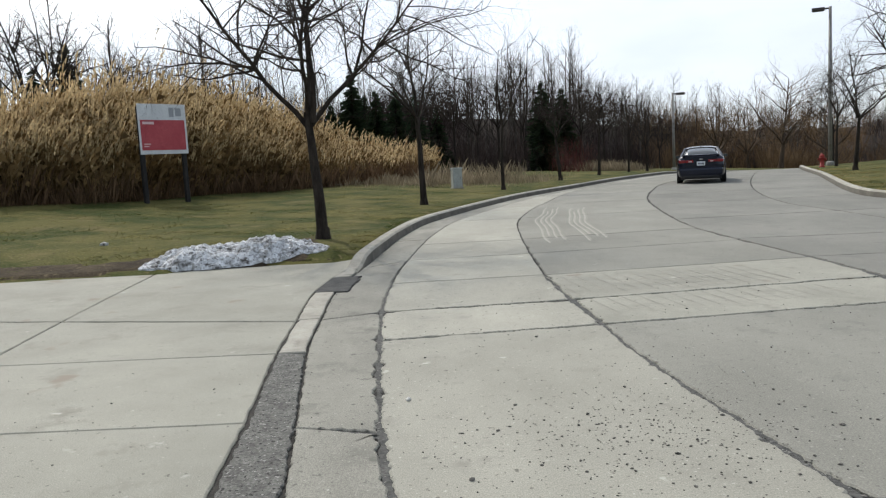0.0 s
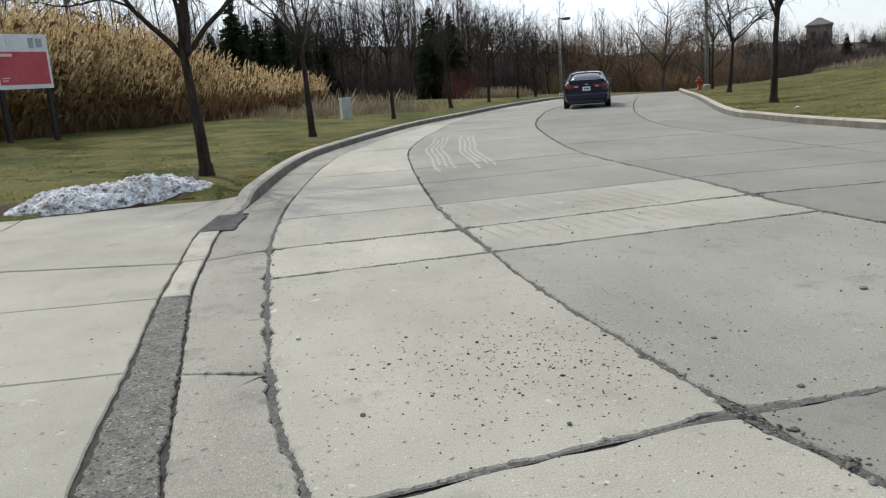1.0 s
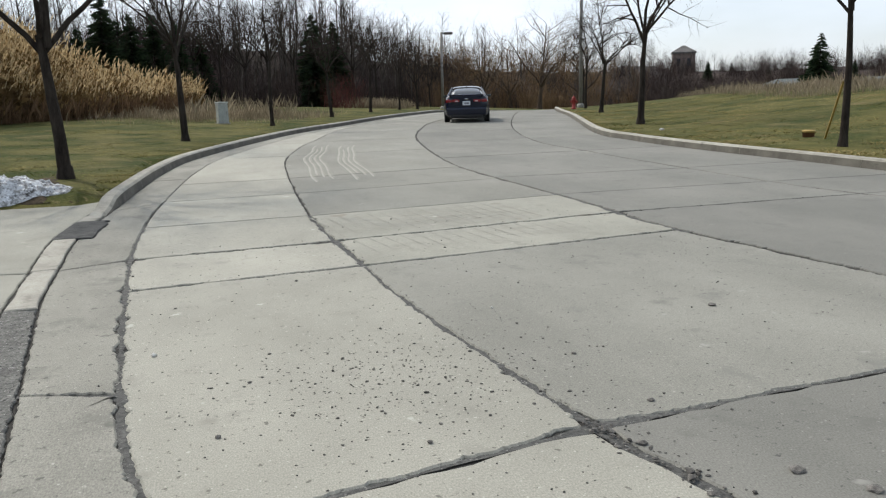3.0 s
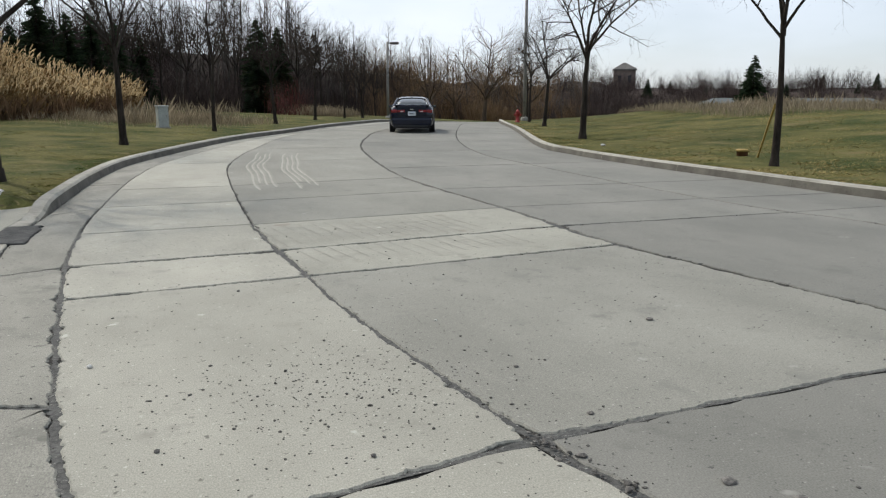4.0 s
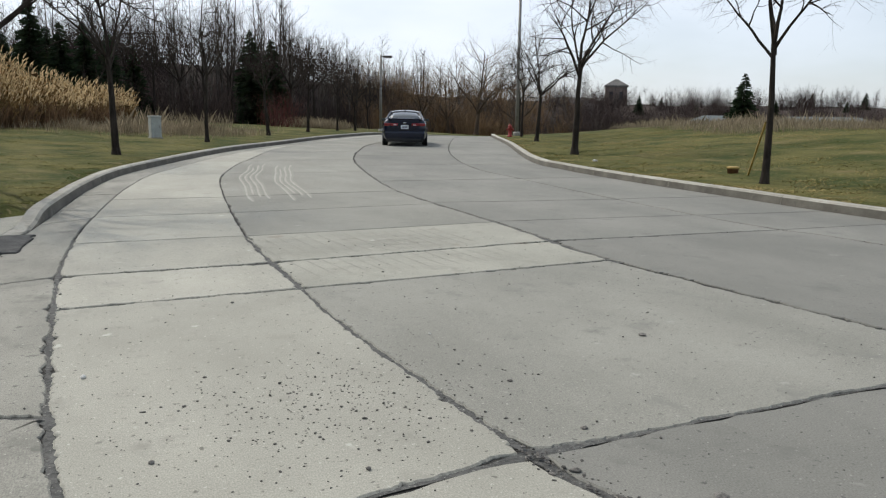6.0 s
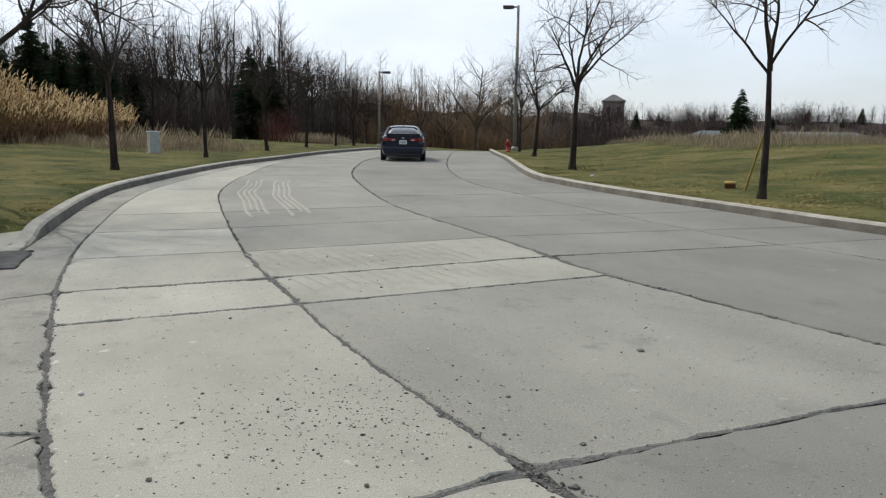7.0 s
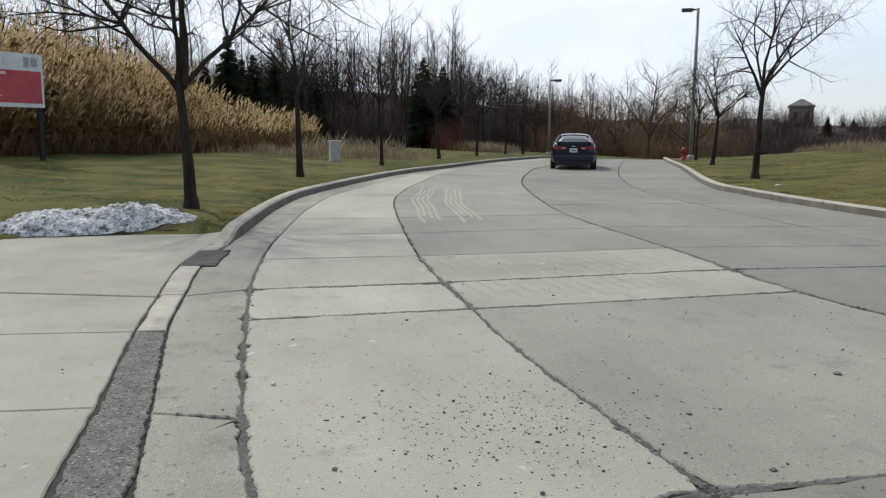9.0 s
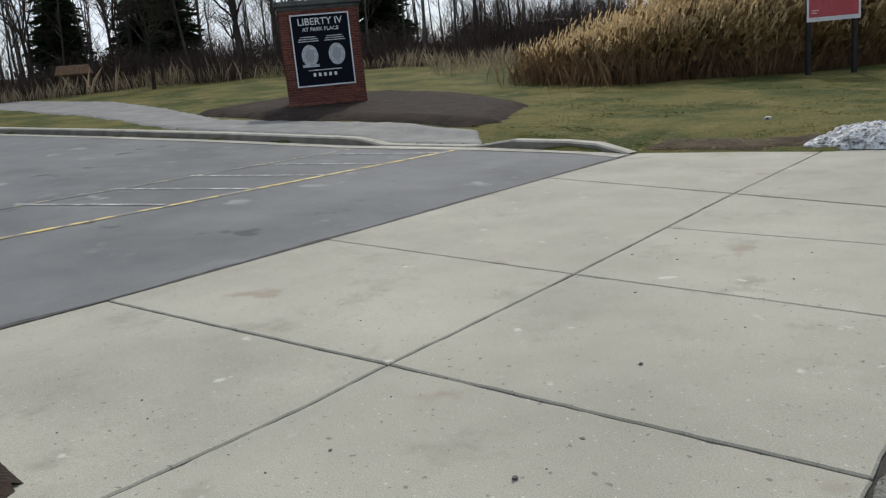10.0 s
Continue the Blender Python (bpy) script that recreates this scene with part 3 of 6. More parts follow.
# strip by strip: lines left and right, half joints near by (left, right) and far off
STRIPS = [(KERB_L, GUTTER_L, 0.006, 0.012, 0.006, 0.003, GUTTER_ROWS), (GUTTER_L, LANE_1, 0.010, 0.009, 0.003, 0.010, PATCH_ROWS), (LANE_1, LANE_2, 0.012, 0.022, 0.012, 0.022, LANE_A_ROWS),
          (LANE_2, LANE_3, 0.022, 0.017, 0.022, 0.018, LANE_B_ROWS), (LANE_3, KERB_R, 0.015, 0.006, 0.014, 0.006, VERGE_ROWS)]


def ribbon(name, line_a, line_b, y0, y1, step, z, mat, parent, label="", lift=None):
    """A strip of surface between two lines."""
    lift = lift or road_z
    ys = np.arange(y0, y1 + step / 2, step)
    v, f = [], []
    for y in ys:
        for line in (line_a, line_b):
            x = float(line(y)) if callable(line) else float(at_y(line, y))
            v.append((x, y, z + lift(x, y)))
    for k in range(len(ys) - 1):
        f.append((2 * k, 2 * k + 1, 2 * k + 3, 2 * k + 2))
    return part(name, mesh(name, v, f, mat), parent, label)


ribbon("road_bed", lambda y: at_y(KERB_L, y) - 0.05, lambda y: at_y(KERB_R, y) + 0.05, -14, 78, 1.0, -0.0145, JOINT_DIRT, road, "dark dirt in the joints")
for line, y0, y1, w in ((GUTTER_L, 1.0, 9.2, 0.026), (LANE_1, 1.0, 6.1, 0.03), (LANE_1, 6.1, 9.1, 0.05), (LANE_2, 6.4, 9.8, 0.035)):
    def fill_edge(y, s, a=line, w=w):
        return at_y(a, y) + s * max(0.006, w * (1 + 0.9 * nz(y * 2.3, s * 4.1 + w) + 0.7 * nz(y * 9, s * 2.2 + w) + 0.4 * nz(y * 31, s)))
    ribbon("joint_fill", lambda y: fill_edge(y, -1), lambda y: fill_edge(y, 1), y0, y1, 0.03, -0.009, MORTAR, road, "grey mortar in a worn joint")


def cross_fill(pts, w):
    """Mortar along a joint across the road, uneven and cracked away from its far lip."""
    (xa, _), (xb, _) = pts[0], pts[-1]
    xs = np.arange(xa, xb, 0.03)
    mid = np.interp(xs, [p[0] for p in pts], [p[1] for p in pts])
    v, f = [], []
    for x, y in zip(xs, mid):
        lo = w * (1 + 0.8 * nz(x * 2.1, 7.7) + 0.5 * nz(x * 11, 1.1))
        hi = w * max(-0.2, 0.35 + 1.1 * nz(x * 1.7, 5.2) + 0.6 * nz(x * 13, 9.1))
        knot = 1 + 3.5 * math.exp(-((x - 1.66) / 0.16) ** 2) if y < 3.5 else 1.0
        v += [(x, y - max(0.004, lo) * knot, -0.0075), (x, y + max(-0.003, hi) * knot, -0.0075)]
    for k in range(len(xs) - 1):
        f.append((2 * k, 2 * k + 2, 2 * k + 3, 2 * k + 1))
    part("joint_fill", mesh("joint_fill", v, f, MORTAR), road, "grey mortar in a worn joint")


cross_fill([(-0.7, 2.38), (-0.2, 2.45), (1.64, 2.8), (4.9, 3.02), (7.5, 3.1)], 0.02)
cross_fill([(-0.8, 4.02), (-0.3, 3.87)], 0.022)
count = 0
for left, right, hl, hr, fl, fr, rows in STRIPS:
    for (a0, b0, h0), (a1, b1, h1) in zip(rows, rows[1:]):
        near = a1 < 11.6
        count += 1
        slab("slab", left, right, (a0, b0), (a1, b1), (hl if near else fl, hr if near else fr, h0 if near else 0.015, h1 if near else 0.015), road, CONCRETE_GREY if left is LANE_2 or left is LANE_3 or (left is LANE_1 and a0 < 2.5) else CONCRETE_GUTTER if left is KERB_L else CONCRETE_MID if left is LANE_1 and (a0 < 6 or a0 > 9) else CONCRETE_DRIVE if left is LANE_1 else CONCRETE, 1.0, 0.02 if 2 < a0 < 8 else 0.045 if -1 < a0 < 9 else (0.12 if near else 0.2), count * 3.31, road_z)

# wavy grooves scraped along the lane, each a pale lip beside painted recess shade
for k in range(4):
    for off, wide, y_far in ((0.13, 0.034, 21.0), (0.345, 0.034, 20.4)):
        ya, yb = 12.4 + 0.35 * ((k * 3) % 4), y_far - 0.6 * ((k * 2) % 3)

        def edge(y, s, k=k, off=off, wide=wide):
            f = off + wide * k + 0.009 * math.sin(y * 1.7 + off * 9) + 0.003 * nz(y * 0.9, k * 3.1 + off * 20)
            return at_y(LANE_1, y) * (1 - f) + at_y(LANE_2, y) * f + s * (0.75 + 0.6 * abs(nz(y * 0.8, k + off)))
        ribbon("groove", lambda y: edge(y, -0.02), lambda y: edge(y, 0.022), ya, yb, 0.15, 0.004, GROOVE, road, "pale lip of a groove scraped in the concrete")
        ribbon("groove", lambda y: edge(y, 0.024), lambda y: edge(y, 0.06), ya + 0.2, yb - 0.4, 0.15, 0.003, GROOVE_DARK, road, "channel of a groove scraped in the concrete, coloured as recess shade")
# tines combed into the narrow patch slabs, in the same recess shade colour
for k in range(15):
    f0 = 0.03 + 0.05 * k

    def edge2(y, s, f0=f0):
        f = f0 + 0.05 - 0.038 * (y - 6.6) + 0.003 * nz(y * 2, f0 * 40)
        return at_y(LANE_1, y) * (1 - f) + at_y(LANE_2, y) * f + s * (1 + 0.5 * nz(y * 3, f0 * 50))
    for y0, y1 in ((6.62 + 0.35 * f0, 7.3 + 0.3 * f0), (7.6 + 0.3 * f0, 8.85 + 0.25 * f0)):
        ribbon("groove", lambda y: edge2(y, -0.010), lambda y: edge2(y, 0.010), y0, y1, 0.1, 0.003, GROOVE_DARK, road, "shallow tine mark combed into the concrete")

# ---- kerbs ----
def kerb_run(name, line, side, y0, y1, start, label, piece=3.0, lift=None, base=0.0, high=0.15):
    """A kerb of cast pieces along a line; side -1: its back lies to the left. start: length over which it rises from the ground."""
    lift = lift or road_z
    kerb = thing(name, label, "kerb", kind="structure")
    y = y0
    while y < y1 - 0.1:
        ye = min(y1, y + piece)
        ys = np.linspace(y + 0.004, ye - 0.004, max(3, int((ye - y) / 0.35)))
        v, f = [], []
        for q in ys:
            x = float(at_y(line, q))
            d = (float(at_y(line, q + 0.1)) - float(at_y(line, q - 0.1))) / 0.2
            nxn, nyn = side / math.hypot(1, d), -side * d / math.hypot(1, d)
            h = high * smooth((q - y0) / start) if start else high
            h = max(0.015, h) + 0.004 * nz(q * 2.3, x)
            wob = 0.006 * nz(q * 4, 3.3)
            for w, z in ((0.0, -0.06), (0.0 + wob, 0.0), (0.018 + wob, h - 0.03), (0.05, h), (0.19, h + 0.004), (0.205, h - 0.012), (0.21, -0.06)):
                v.append((x + nxn * w, q + nyn * w, z + lift(x, q) + base))
        m = 7
        for i in range(len(ys) - 1):
            for k in range(m - 1):
                f.append((i * m + k, (i + 1) * m + k, (i + 1) * m + k + 1, i * m + k + 1))
        f.append(tuple(range(m)))
        f.append(tuple(range((len(ys) - 1) * m, len(ys) * m))[::-1])
        bm = bmesh.new()
        me = mesh("kerb_piece", v, f, CONCRETE_KERB)
        bm.from_mesh(me)
        me = from_bm("kerb_piece", bm, CONCRETE_KERB)
        # the front face's darker colour holds its grime and painted shade
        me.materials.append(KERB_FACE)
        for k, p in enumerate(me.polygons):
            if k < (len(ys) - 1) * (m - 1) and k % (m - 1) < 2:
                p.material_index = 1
        part("kerb_piece", me, kerb)
        y = ye
    return kerb


kerb_run("kerb_left", KERB_L, -1, 10.1, 72, 1.1, "worn concrete kerb beside the lawn, its face stained and darkened as shade")
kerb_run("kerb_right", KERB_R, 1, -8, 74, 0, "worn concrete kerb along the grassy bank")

# the dropped kerb across the drive
KERB_BACK = spline([(-0.6, -6), (-0.75, 0), (-0.9, 2.3), (-1.0, 3.1), (-1.08, 4.1), (-1.23, 5.5), (-1.29, 6.2), (-1.34, 7.0), (-1.44, 8.6), (-1.33, 10.2), (-1.2, 11.5)])
drive = tagged(new("driveway", None), "pale concrete drive of large sawn slabs", "driveway", kind="structure")
slab("kerb_block", KERB_BACK, KERB_L, (5.72, 5.72), (7.0, 7.0), (0.012, 0.008, 0.012, 0.008), drive, CONCRETE_KERB, 0.8, 0.05, 4.4, lambda x, y: 0.012)
slab("kerb_block", KERB_BACK, KERB_L, (7.0, 7.0), (8.55, 8.55), (0.012, 0.008, 0.008, 0.012), drive, CONCRETE_KERB, 0.8, 0.05, 5.4, lambda x, y: 0.014)
slab("kerb_block", KERB_BACK, KERB_L, (9.62, 9.62), (10.1, 10.1), (0.012, 0.008, 0.012, 0.008), drive, CONCRETE_KERB, 0.8, 0.05, 6.4, lambda x, y: 0.02)
slab("dark_patch", KERB_BACK, spline([(-1.05, 8.4), (-1.0, 9.1), (-0.98, 9.8)]), (8.5, 8.5), (9.62, 9.68), (0.0, 0.03, 0.01, 0.01), drive, PATCH_DARK, 1.0, 0.05, 7.4, lambda x, y: 0.018, "dark asphalt patch over the kerb")
slab("asphalt_strip", KERB_BACK, KERB_L, (-6, -6), (5.78, 5.72), (0.012, 0.010, 0.01, 0.02), drive, PATCH, 1.3, 0.025, 8.4, lambda x, y: 0.004, "grey asphalt strip replacing the kerb")

# ---- drive slabs ----
DRIVE_MID = spline([(-2.95, -6), (-3.1, 0.6), (-3.22, 2.25), (-3.41, 4.2), (-3.8, 7.6), (-4.15, 11.2)])
DRIVE_LOT = spline([(-6.1, -6), (-6.28, 1.2), (-6.3, 2.0), (-6.46, 4.3), (-6.77, 8.3), (-6.95, 11.2)])
ribbon("drive_bed", lambda y: at_y(DRIVE_LOT, y) - 0.1, lambda y: at_y(KERB_BACK, y) + 0.05, -6, 11.0, 0.5, -0.0145, JOINT_DIRT, drive, "dark dirt in the joints", lambda x, y: 0.0)
for left, right, rows in ((DRIVE_MID, KERB_BACK, [(-6, -6), (0.35, 0.45), (2.25, 2.39), (4.19, 4.14), (5.84, 5.76), (7.6, 6.98), (11.14, 11.6)]), (DRIVE_LOT, DRIVE_MID, [(-6, -6), (0.3, 0.35), (2.02, 2.25), (4.3, 4.19), (8.33, 7.6), (10.95, 11.14)])):
    for k, (a, b) in enumerate(zip(rows, rows[1:])):
        count += 1
        thin = [0.004 if abs(q[0] - 5.84) < 0.01 else 0.018 if q[0] > 7 else 0.006 for q in (a, b)]
        slab("slab", left, right, a, b, (0.007, 0.012 if right is KERB_BACK else 0.007, *thin), drive, CONCRETE_DRIVE, 0.5, 0.06, count * 2.17, lambda x, y: 0.0)

# ---- car park ----
lot = tagged(new("car_park", None), "grey asphalt car park beside the drive", "car park", kind="structure")
lx = list(np.arange(-46, -6.0, 0.5))
v, f = [], []
for i, x in enumerate(lx):
    x1 = x
    ys = np.linspace(-14, drive_edge(x) + 0.02, 24)
    for y in ys:
        xx = min(x1, float(at_y(DRIVE_LOT, y)) - 0.012) if i >= len(lx) - 2 else x1
        xx = float(at_y(DRIVE_LOT, y)) - 0.012 + 0.008 * nz(y * 3, 8.8) if i == len(lx) - 1 else min(xx, float(at_y(DRIVE_LOT, y)) - 0.05)
        v.append((xx, y, lot_z(xx) - 0.004))
for i in range(len(lx) - 1):
    for k in range(23):
        f.append((i * 24 + k, (i + 1) * 24 + k, (i + 1) * 24 + k + 1, i * 24 + k + 1))
part("asphalt", mesh("asphalt", v, f, ASPHALT, True), lot, "weathered grey asphalt")


ribbon("tar_seam", lambda y: at_y(DRIVE_LOT, y) - 0.05 - 0.09 * max(0.0, nz(y * 1.1, 2.2) + 0.15) - 0.03 * nz(y * 6, 4.4), lambda y: at_y(DRIVE_LOT, y) - 0.008, -6, 10.6, 0.06, 0.001, PATCH_DARK, lot, "dark tar along the edge of the asphalt", lambda x, y: lot_z(x))


def paint_line(name, a, b, w, mat):
    a, b = Vector(a), Vector(b)
    d = (b - a).normalized()
    s = Vector((-d.y, d.x)) * w / 2
    n = max(2, int((b - a).length / 0.4))
    v, f = [], []
    for k in range(n + 1):
        p = a + (b - a) * k / n
        for q in (p - s, p + s):
            v.append((q.x, q.y, lot_z(q.x) + 0.003))
    for k in range(n):
        f.append((2 * k, 2 * k + 2, 2 * k + 3, 2 * k + 1))
    part(name, mesh(name, v, f, mat), lot, "faded yellow parking line" if mat is not WHITE_PAINT else "faded white hatching line")


paint_line("parking_line", (-9.68, 1.0), (-9.98, 10.2), 0.1, YELLOW)
paint_line("parking_line", (-11.6, 1.0), (-11.93, 9.45), 0.08, YELLOW_FAINT)
for k in range(5):
    paint_line("hatching_line", (-9.9, 9.5 - 1.3 * k), (-11.85, 8.3 - 1.3 * k), 0.09, WHITE_PAINT)

LOT_KERB = [(-7.0, 10.85), (-8.2, 10.75), (-9.7, 10.42), (-9.9, 10.32), (-12.1, 9.55), (-12.3, 9.48), (-15.9, 8.75), (-19.6, 7.8), (-24, 6.5), (-34, 4.2), (-46, 3.0)]


def lot_kerb():
    kerb = thing("kerb_lot", "pale concrete kerb with a dropped crossing beside the car park", "kerb", kind="structure")
    pts = []
    for (xa, ya), (xb, yb) in zip(LOT_KERB, LOT_KERB[1:]):
        n = max(1, int(abs(xb - xa) / 0.4))
        pts += [(xa + (xb - xa) * k / n, ya + (yb - ya) * k / n) for k in range(n)]
    pts.append(LOT_KERB[-1])
    for start in range(0, len(pts) - 1, 7):
        run = pts[start:start + 8]
        v, f = [], []
        for x, y in run:
            h = 0.15 * smooth((-7.0 - x) / 0.8) if x > -8.5 else (0.15 - 0.125 * smooth((-9.2 - x) / 0.8) if x > -11.4 else 0.025 + 0.125 * smooth((-11.6 - x) / 0.8))
            h = max(0.02, h)
            for w, z in ((-0.092, -0.05), (-0.09, -0.002), (-0.08, h - 0.03), (-0.05, h), (0.17, h), (0.18, -0.08)):
                v.append((x, y + w, z + lot_z(x)))
        m = 6
        for i in range(len(run) - 1):
            for k in range(m - 1):
                f.append((i * m + k, i * m + k + 1, (i + 1) * m + k + 1, (i + 1) * m + k))
        bm = bmesh.new()
        bm.from_mesh(mesh("kerb_piece", v, f, CONCRETE_KERB))
        # brown colour carries stains plus the shade of a face turned from the sun
        me = from_bm("kerb_piece", bm, KERB_STAINED_SHADED)
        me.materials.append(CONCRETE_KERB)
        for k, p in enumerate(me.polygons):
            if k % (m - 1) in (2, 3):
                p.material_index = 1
        part("kerb_piece", me, kerb, "kerb with a brown face, stained and darkened as shade, and a pale worn top")
        gv = [q for x, y in run for q in ((x, y - 0.45, lot_z(x) + 0.006), (x, y - 0.092, lot_z(x) + 0.004))]
        gf = [(2 * i, 2 * i + 1, 2 * i + 3, 2 * i + 2) for i in range(len(run) - 1)]
        part("gutter", mesh("gutter", gv, gf, CONCRETE_KERB), kerb, "pale concrete gutter")


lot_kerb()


def draped(name, outline, mat, lift, step=0.5, mound=0.0, rough=0.0, seed=0.0, label="", category="", kind=""):
    """A patch laid over the ground inside an outline, with an optional mound."""
    poly = [Vector((x, y, 0)) for x, y in outline]
    xs, ys = [p.x for p in poly], [p.y for p in poly]

    def inside(x, y):
        c = False
        for a, b in zip(poly, poly[1:] + poly[:1]):
            if (a.y > y) != (b.y > y) and x < (b.x - a.x) * (y - a.y) / (b.y - a.y) + a.x:
                c = not c
        return c

    def rim(x, y):
        best = 1e9
        for a, b in zip(poly, poly[1:] + poly[:1]):
            d = b - a
            t = max(0, min(1, (Vector((x, y, 0)) - a).dot(d) / d.length_squared))
            best = min(best, (a + d * t - Vector((x, y, 0))).length)
        return best if inside(x, y) else -best
    gx = np.arange(min(xs) - step, max(xs) + 2 * step, step)
    gy = np.arange(min(ys) - step, max(ys) + 2 * step, step)
    v, f, keep = [], [], {}
    for j, y in enumerate(gy):
        for i, x in enumerate(gx):
            d = rim(x, y)
            if d > -step * 1.05:
                jx, jy = x + step * 0.35 * nz(x * 3, y * 3, seed), y + step * 0.35 * nz(x * 3, y * 3, seed + 4)
                k = smooth(d / max(0.2, 0.35 * mound / 0.1 if mound else 0.3))
                z = lawn_z(jx, jy) + (lift + mound * k + rough * nz(jx * 4, jy * 4, seed + 2) * k if d > 0 else -0.06)
                keep[i, j] = len(v)
                v.append((jx, jy, z))
    for (i, j) in keep:
        q = [keep.get(c) for c in ((i, j), (i + 1, j), (i + 1, j + 1), (i, j + 1))]
        if None not in q:
            f.append(tuple(q))
    return thing(name, label, category, kind=kind, data=mesh(name, v, f, mat, True))


draped("footpath", [(-9.9, 10.52), (-12.1, 9.75), (-16, 8.98), (-18.5, 8.7), (-25, 9.4), (-34, 9.1), (-46, 8.6), (-46, 11.2), (-36, 11.6), (-30, 12.4), (-24.2, 11.6), (-19, 10.5), (-13.4, 11.5), (-10.8, 11.45)], PATH_GREY, 0.03, 0.15, label="pale concrete footpath ramping up from the car park", category="footpath", kind="structure")
draped("mulch_bed", [(-21.3, 10.95), (-18.9, 10.75), (-16.9, 10.95), (-13.2, 11.6), (-11.2, 11.75), (-10.9, 12.3), (-12.3, 14.9), (-15.5, 16.3), (-18.8, 16.5), (-21.5, 14.5)], MULCH, 0.03, 0.25, 0.12, 0.05, 3.0, "dark bark mulch bed round the brick sign", "mulch bed", "stuff")
draped("bare_soil", [(-7.1, 11.05), (-5.5, 11.12), (-3.2, 11.3), (-2.0, 11.5), (-1.9, 12.3), (-2.3, 13.8), (-3.0, 12.3), (-5.2, 11.75), (-6.9, 11.9)], SOIL, 0.016, 0.12, 0.0, 0.02, 5.0, "worn muddy strip along the drive's edge", "soil", "stuff")


# ---- trees ----
def strip(points, radii, turn):
    """A flat tapering strip, for twigs that are a few millimetres of the view."""
    o = Vector((math.cos(turn), math.sin(turn), 0.2))
    v, t = [], []
    for p, r in zip(points, radii):
        v += [tuple(p - o * r), tuple(p + o * r)]
    for i in range(len(points) - 1):
        a = 2 * i
        t += [(a, a + 1, a + 3), (a, a + 3, a + 2)]
    return v, t


def grow(heaps, rng, start, direction, length, radius, level, spec):
    """One branch with its own branches. spec: per level (segments, sides, bend, children, child angle, child length, upward pull)."""
    seg, sides, bend, kids, angle, ratio, pull = spec[level]
    p, d = Vector(start), Vector(direction).normalized()
    pts, rad, dirs = [p.copy()], [radius], [d.copy()]
    for k in range(seg):
        d = (d + Vector((rng.uniform(-bend, bend), rng.uniform(-bend, bend), rng.uniform(-bend, bend) + pull))).normalized()
        p = p + d * (length / seg)
        pts.append(p.copy())
        rad.append(radius * (1 - 0.76 * (k + 1) / seg) if level else radius * (1 - 0.45 * (k + 1) / seg))
        dirs.append(d.copy())
    heaps[0 if level < spec[-1] else 1].add(*(tube(pts, rad, sides) if sides > 2 else strip(pts, rad, rng.uniform(0, 3.14))))
    if level + 1 >= len(spec) - 1:
        return
    for k in range(kids):
        t = rng.uniform(0.28, 1.0) if level else rng.uniform(0.86, 1.0)
        if level and k == 0:
            t = 1.0
        i = min(seg - 1, int(t * seg))
        q = pts[i].lerp(pts[i + 1], t * seg - i)
        base = dirs[i + 1]
        a = radians(rng.uniform(angle[0], angle[1]))
        side = base.cross(Vector((rng.gauss(0, 1), rng.gauss(0, 1), rng.gauss(0, 1)))).normalized()
        if level == 0:
            w = 2 * math.pi * (k + rng.uniform(-0.25, 0.25)) / kids
            side = Vector((math.cos(w), math.sin(w), 0))
        nd = base * math.cos(a) + side * math.sin(a)
        ln = length * ratio * rng.uniform(0.65, 1.1) if level else ratio * rng.uniform(0.8, 1.15)
        here = rad[i] + (rad[i + 1] - rad[i]) * (t * seg - i)
        grow(heaps, rng, q, nd, ln, min(here * 0.8, radius * (0.55 if level else 0.5)) * rng.uniform(0.8, 1.0), level + 1, spec)


def street_tree(seed, fork, lean=(0, 0), limbs=5, spread=(22, 48), reach=2.9, girth=0.12, kids=(10, 7, 5)):
    rng = random.Random(seed)
    heaps = (Heap(), Heap())
    spec = [(7, 10, 0.035, limbs, spread, reach, 0.03), (10, 6, 0.15, kids[0], (32, 74), 0.58, 0.012), (7, 4, 0.22, kids[1], (30, 72), 0.56, -0.004), (5, 3, 0.26, kids[2], (30, 75), 0.62, -0.006), (4, 2, 0.3, 0, (20, 60), 0.5, -0.01), 3]
    # flare at the root
    heaps[0].add(*tube([(0, 0, -0.15), (0, 0, 0.06), (0.01, 0, 0.22)], [girth * 1.6, girth * 1.25, girth * 0.99], 10))
    grow(heaps, rng, (0, 0, 0.05), (lean[0], lean[1], 1), fork, girth, 0, spec)
    # leader
    grow(heaps, rng, (lean[0] * fork, lean[1] * fork, fork * 0.93), (lean[0] * 0.5, lean[1] * 0.5, 1), reach * 1.15, girth * 0.52, 1, spec)
    return heaps


tree_kinds = []
for seed, fork, lean, limbs, spread, reach, girth in ((3, 2.15, (-0.012, 0.0), 4, (24, 45), 3.2, 0.108), (11, 2.6, (0.02, 0.03), 5, (22, 48), 2.5, 0.105), (23, 2.6, (0.0, -0.03), 4, (20, 42), 2.5, 0.076), (31, 2.4, (-0.07, 0.02), 5, (22, 46), 2.4, 0.10)):
    h = street_tree(seed, fork, lean, limbs, spread, reach, girth, (15, 9, 6) if seed == 3 else (10, 7, 5))
    tree_kinds.append((h[0].mesh("trunk", BARK, True), h[1].mesh("crown", TWIG)))

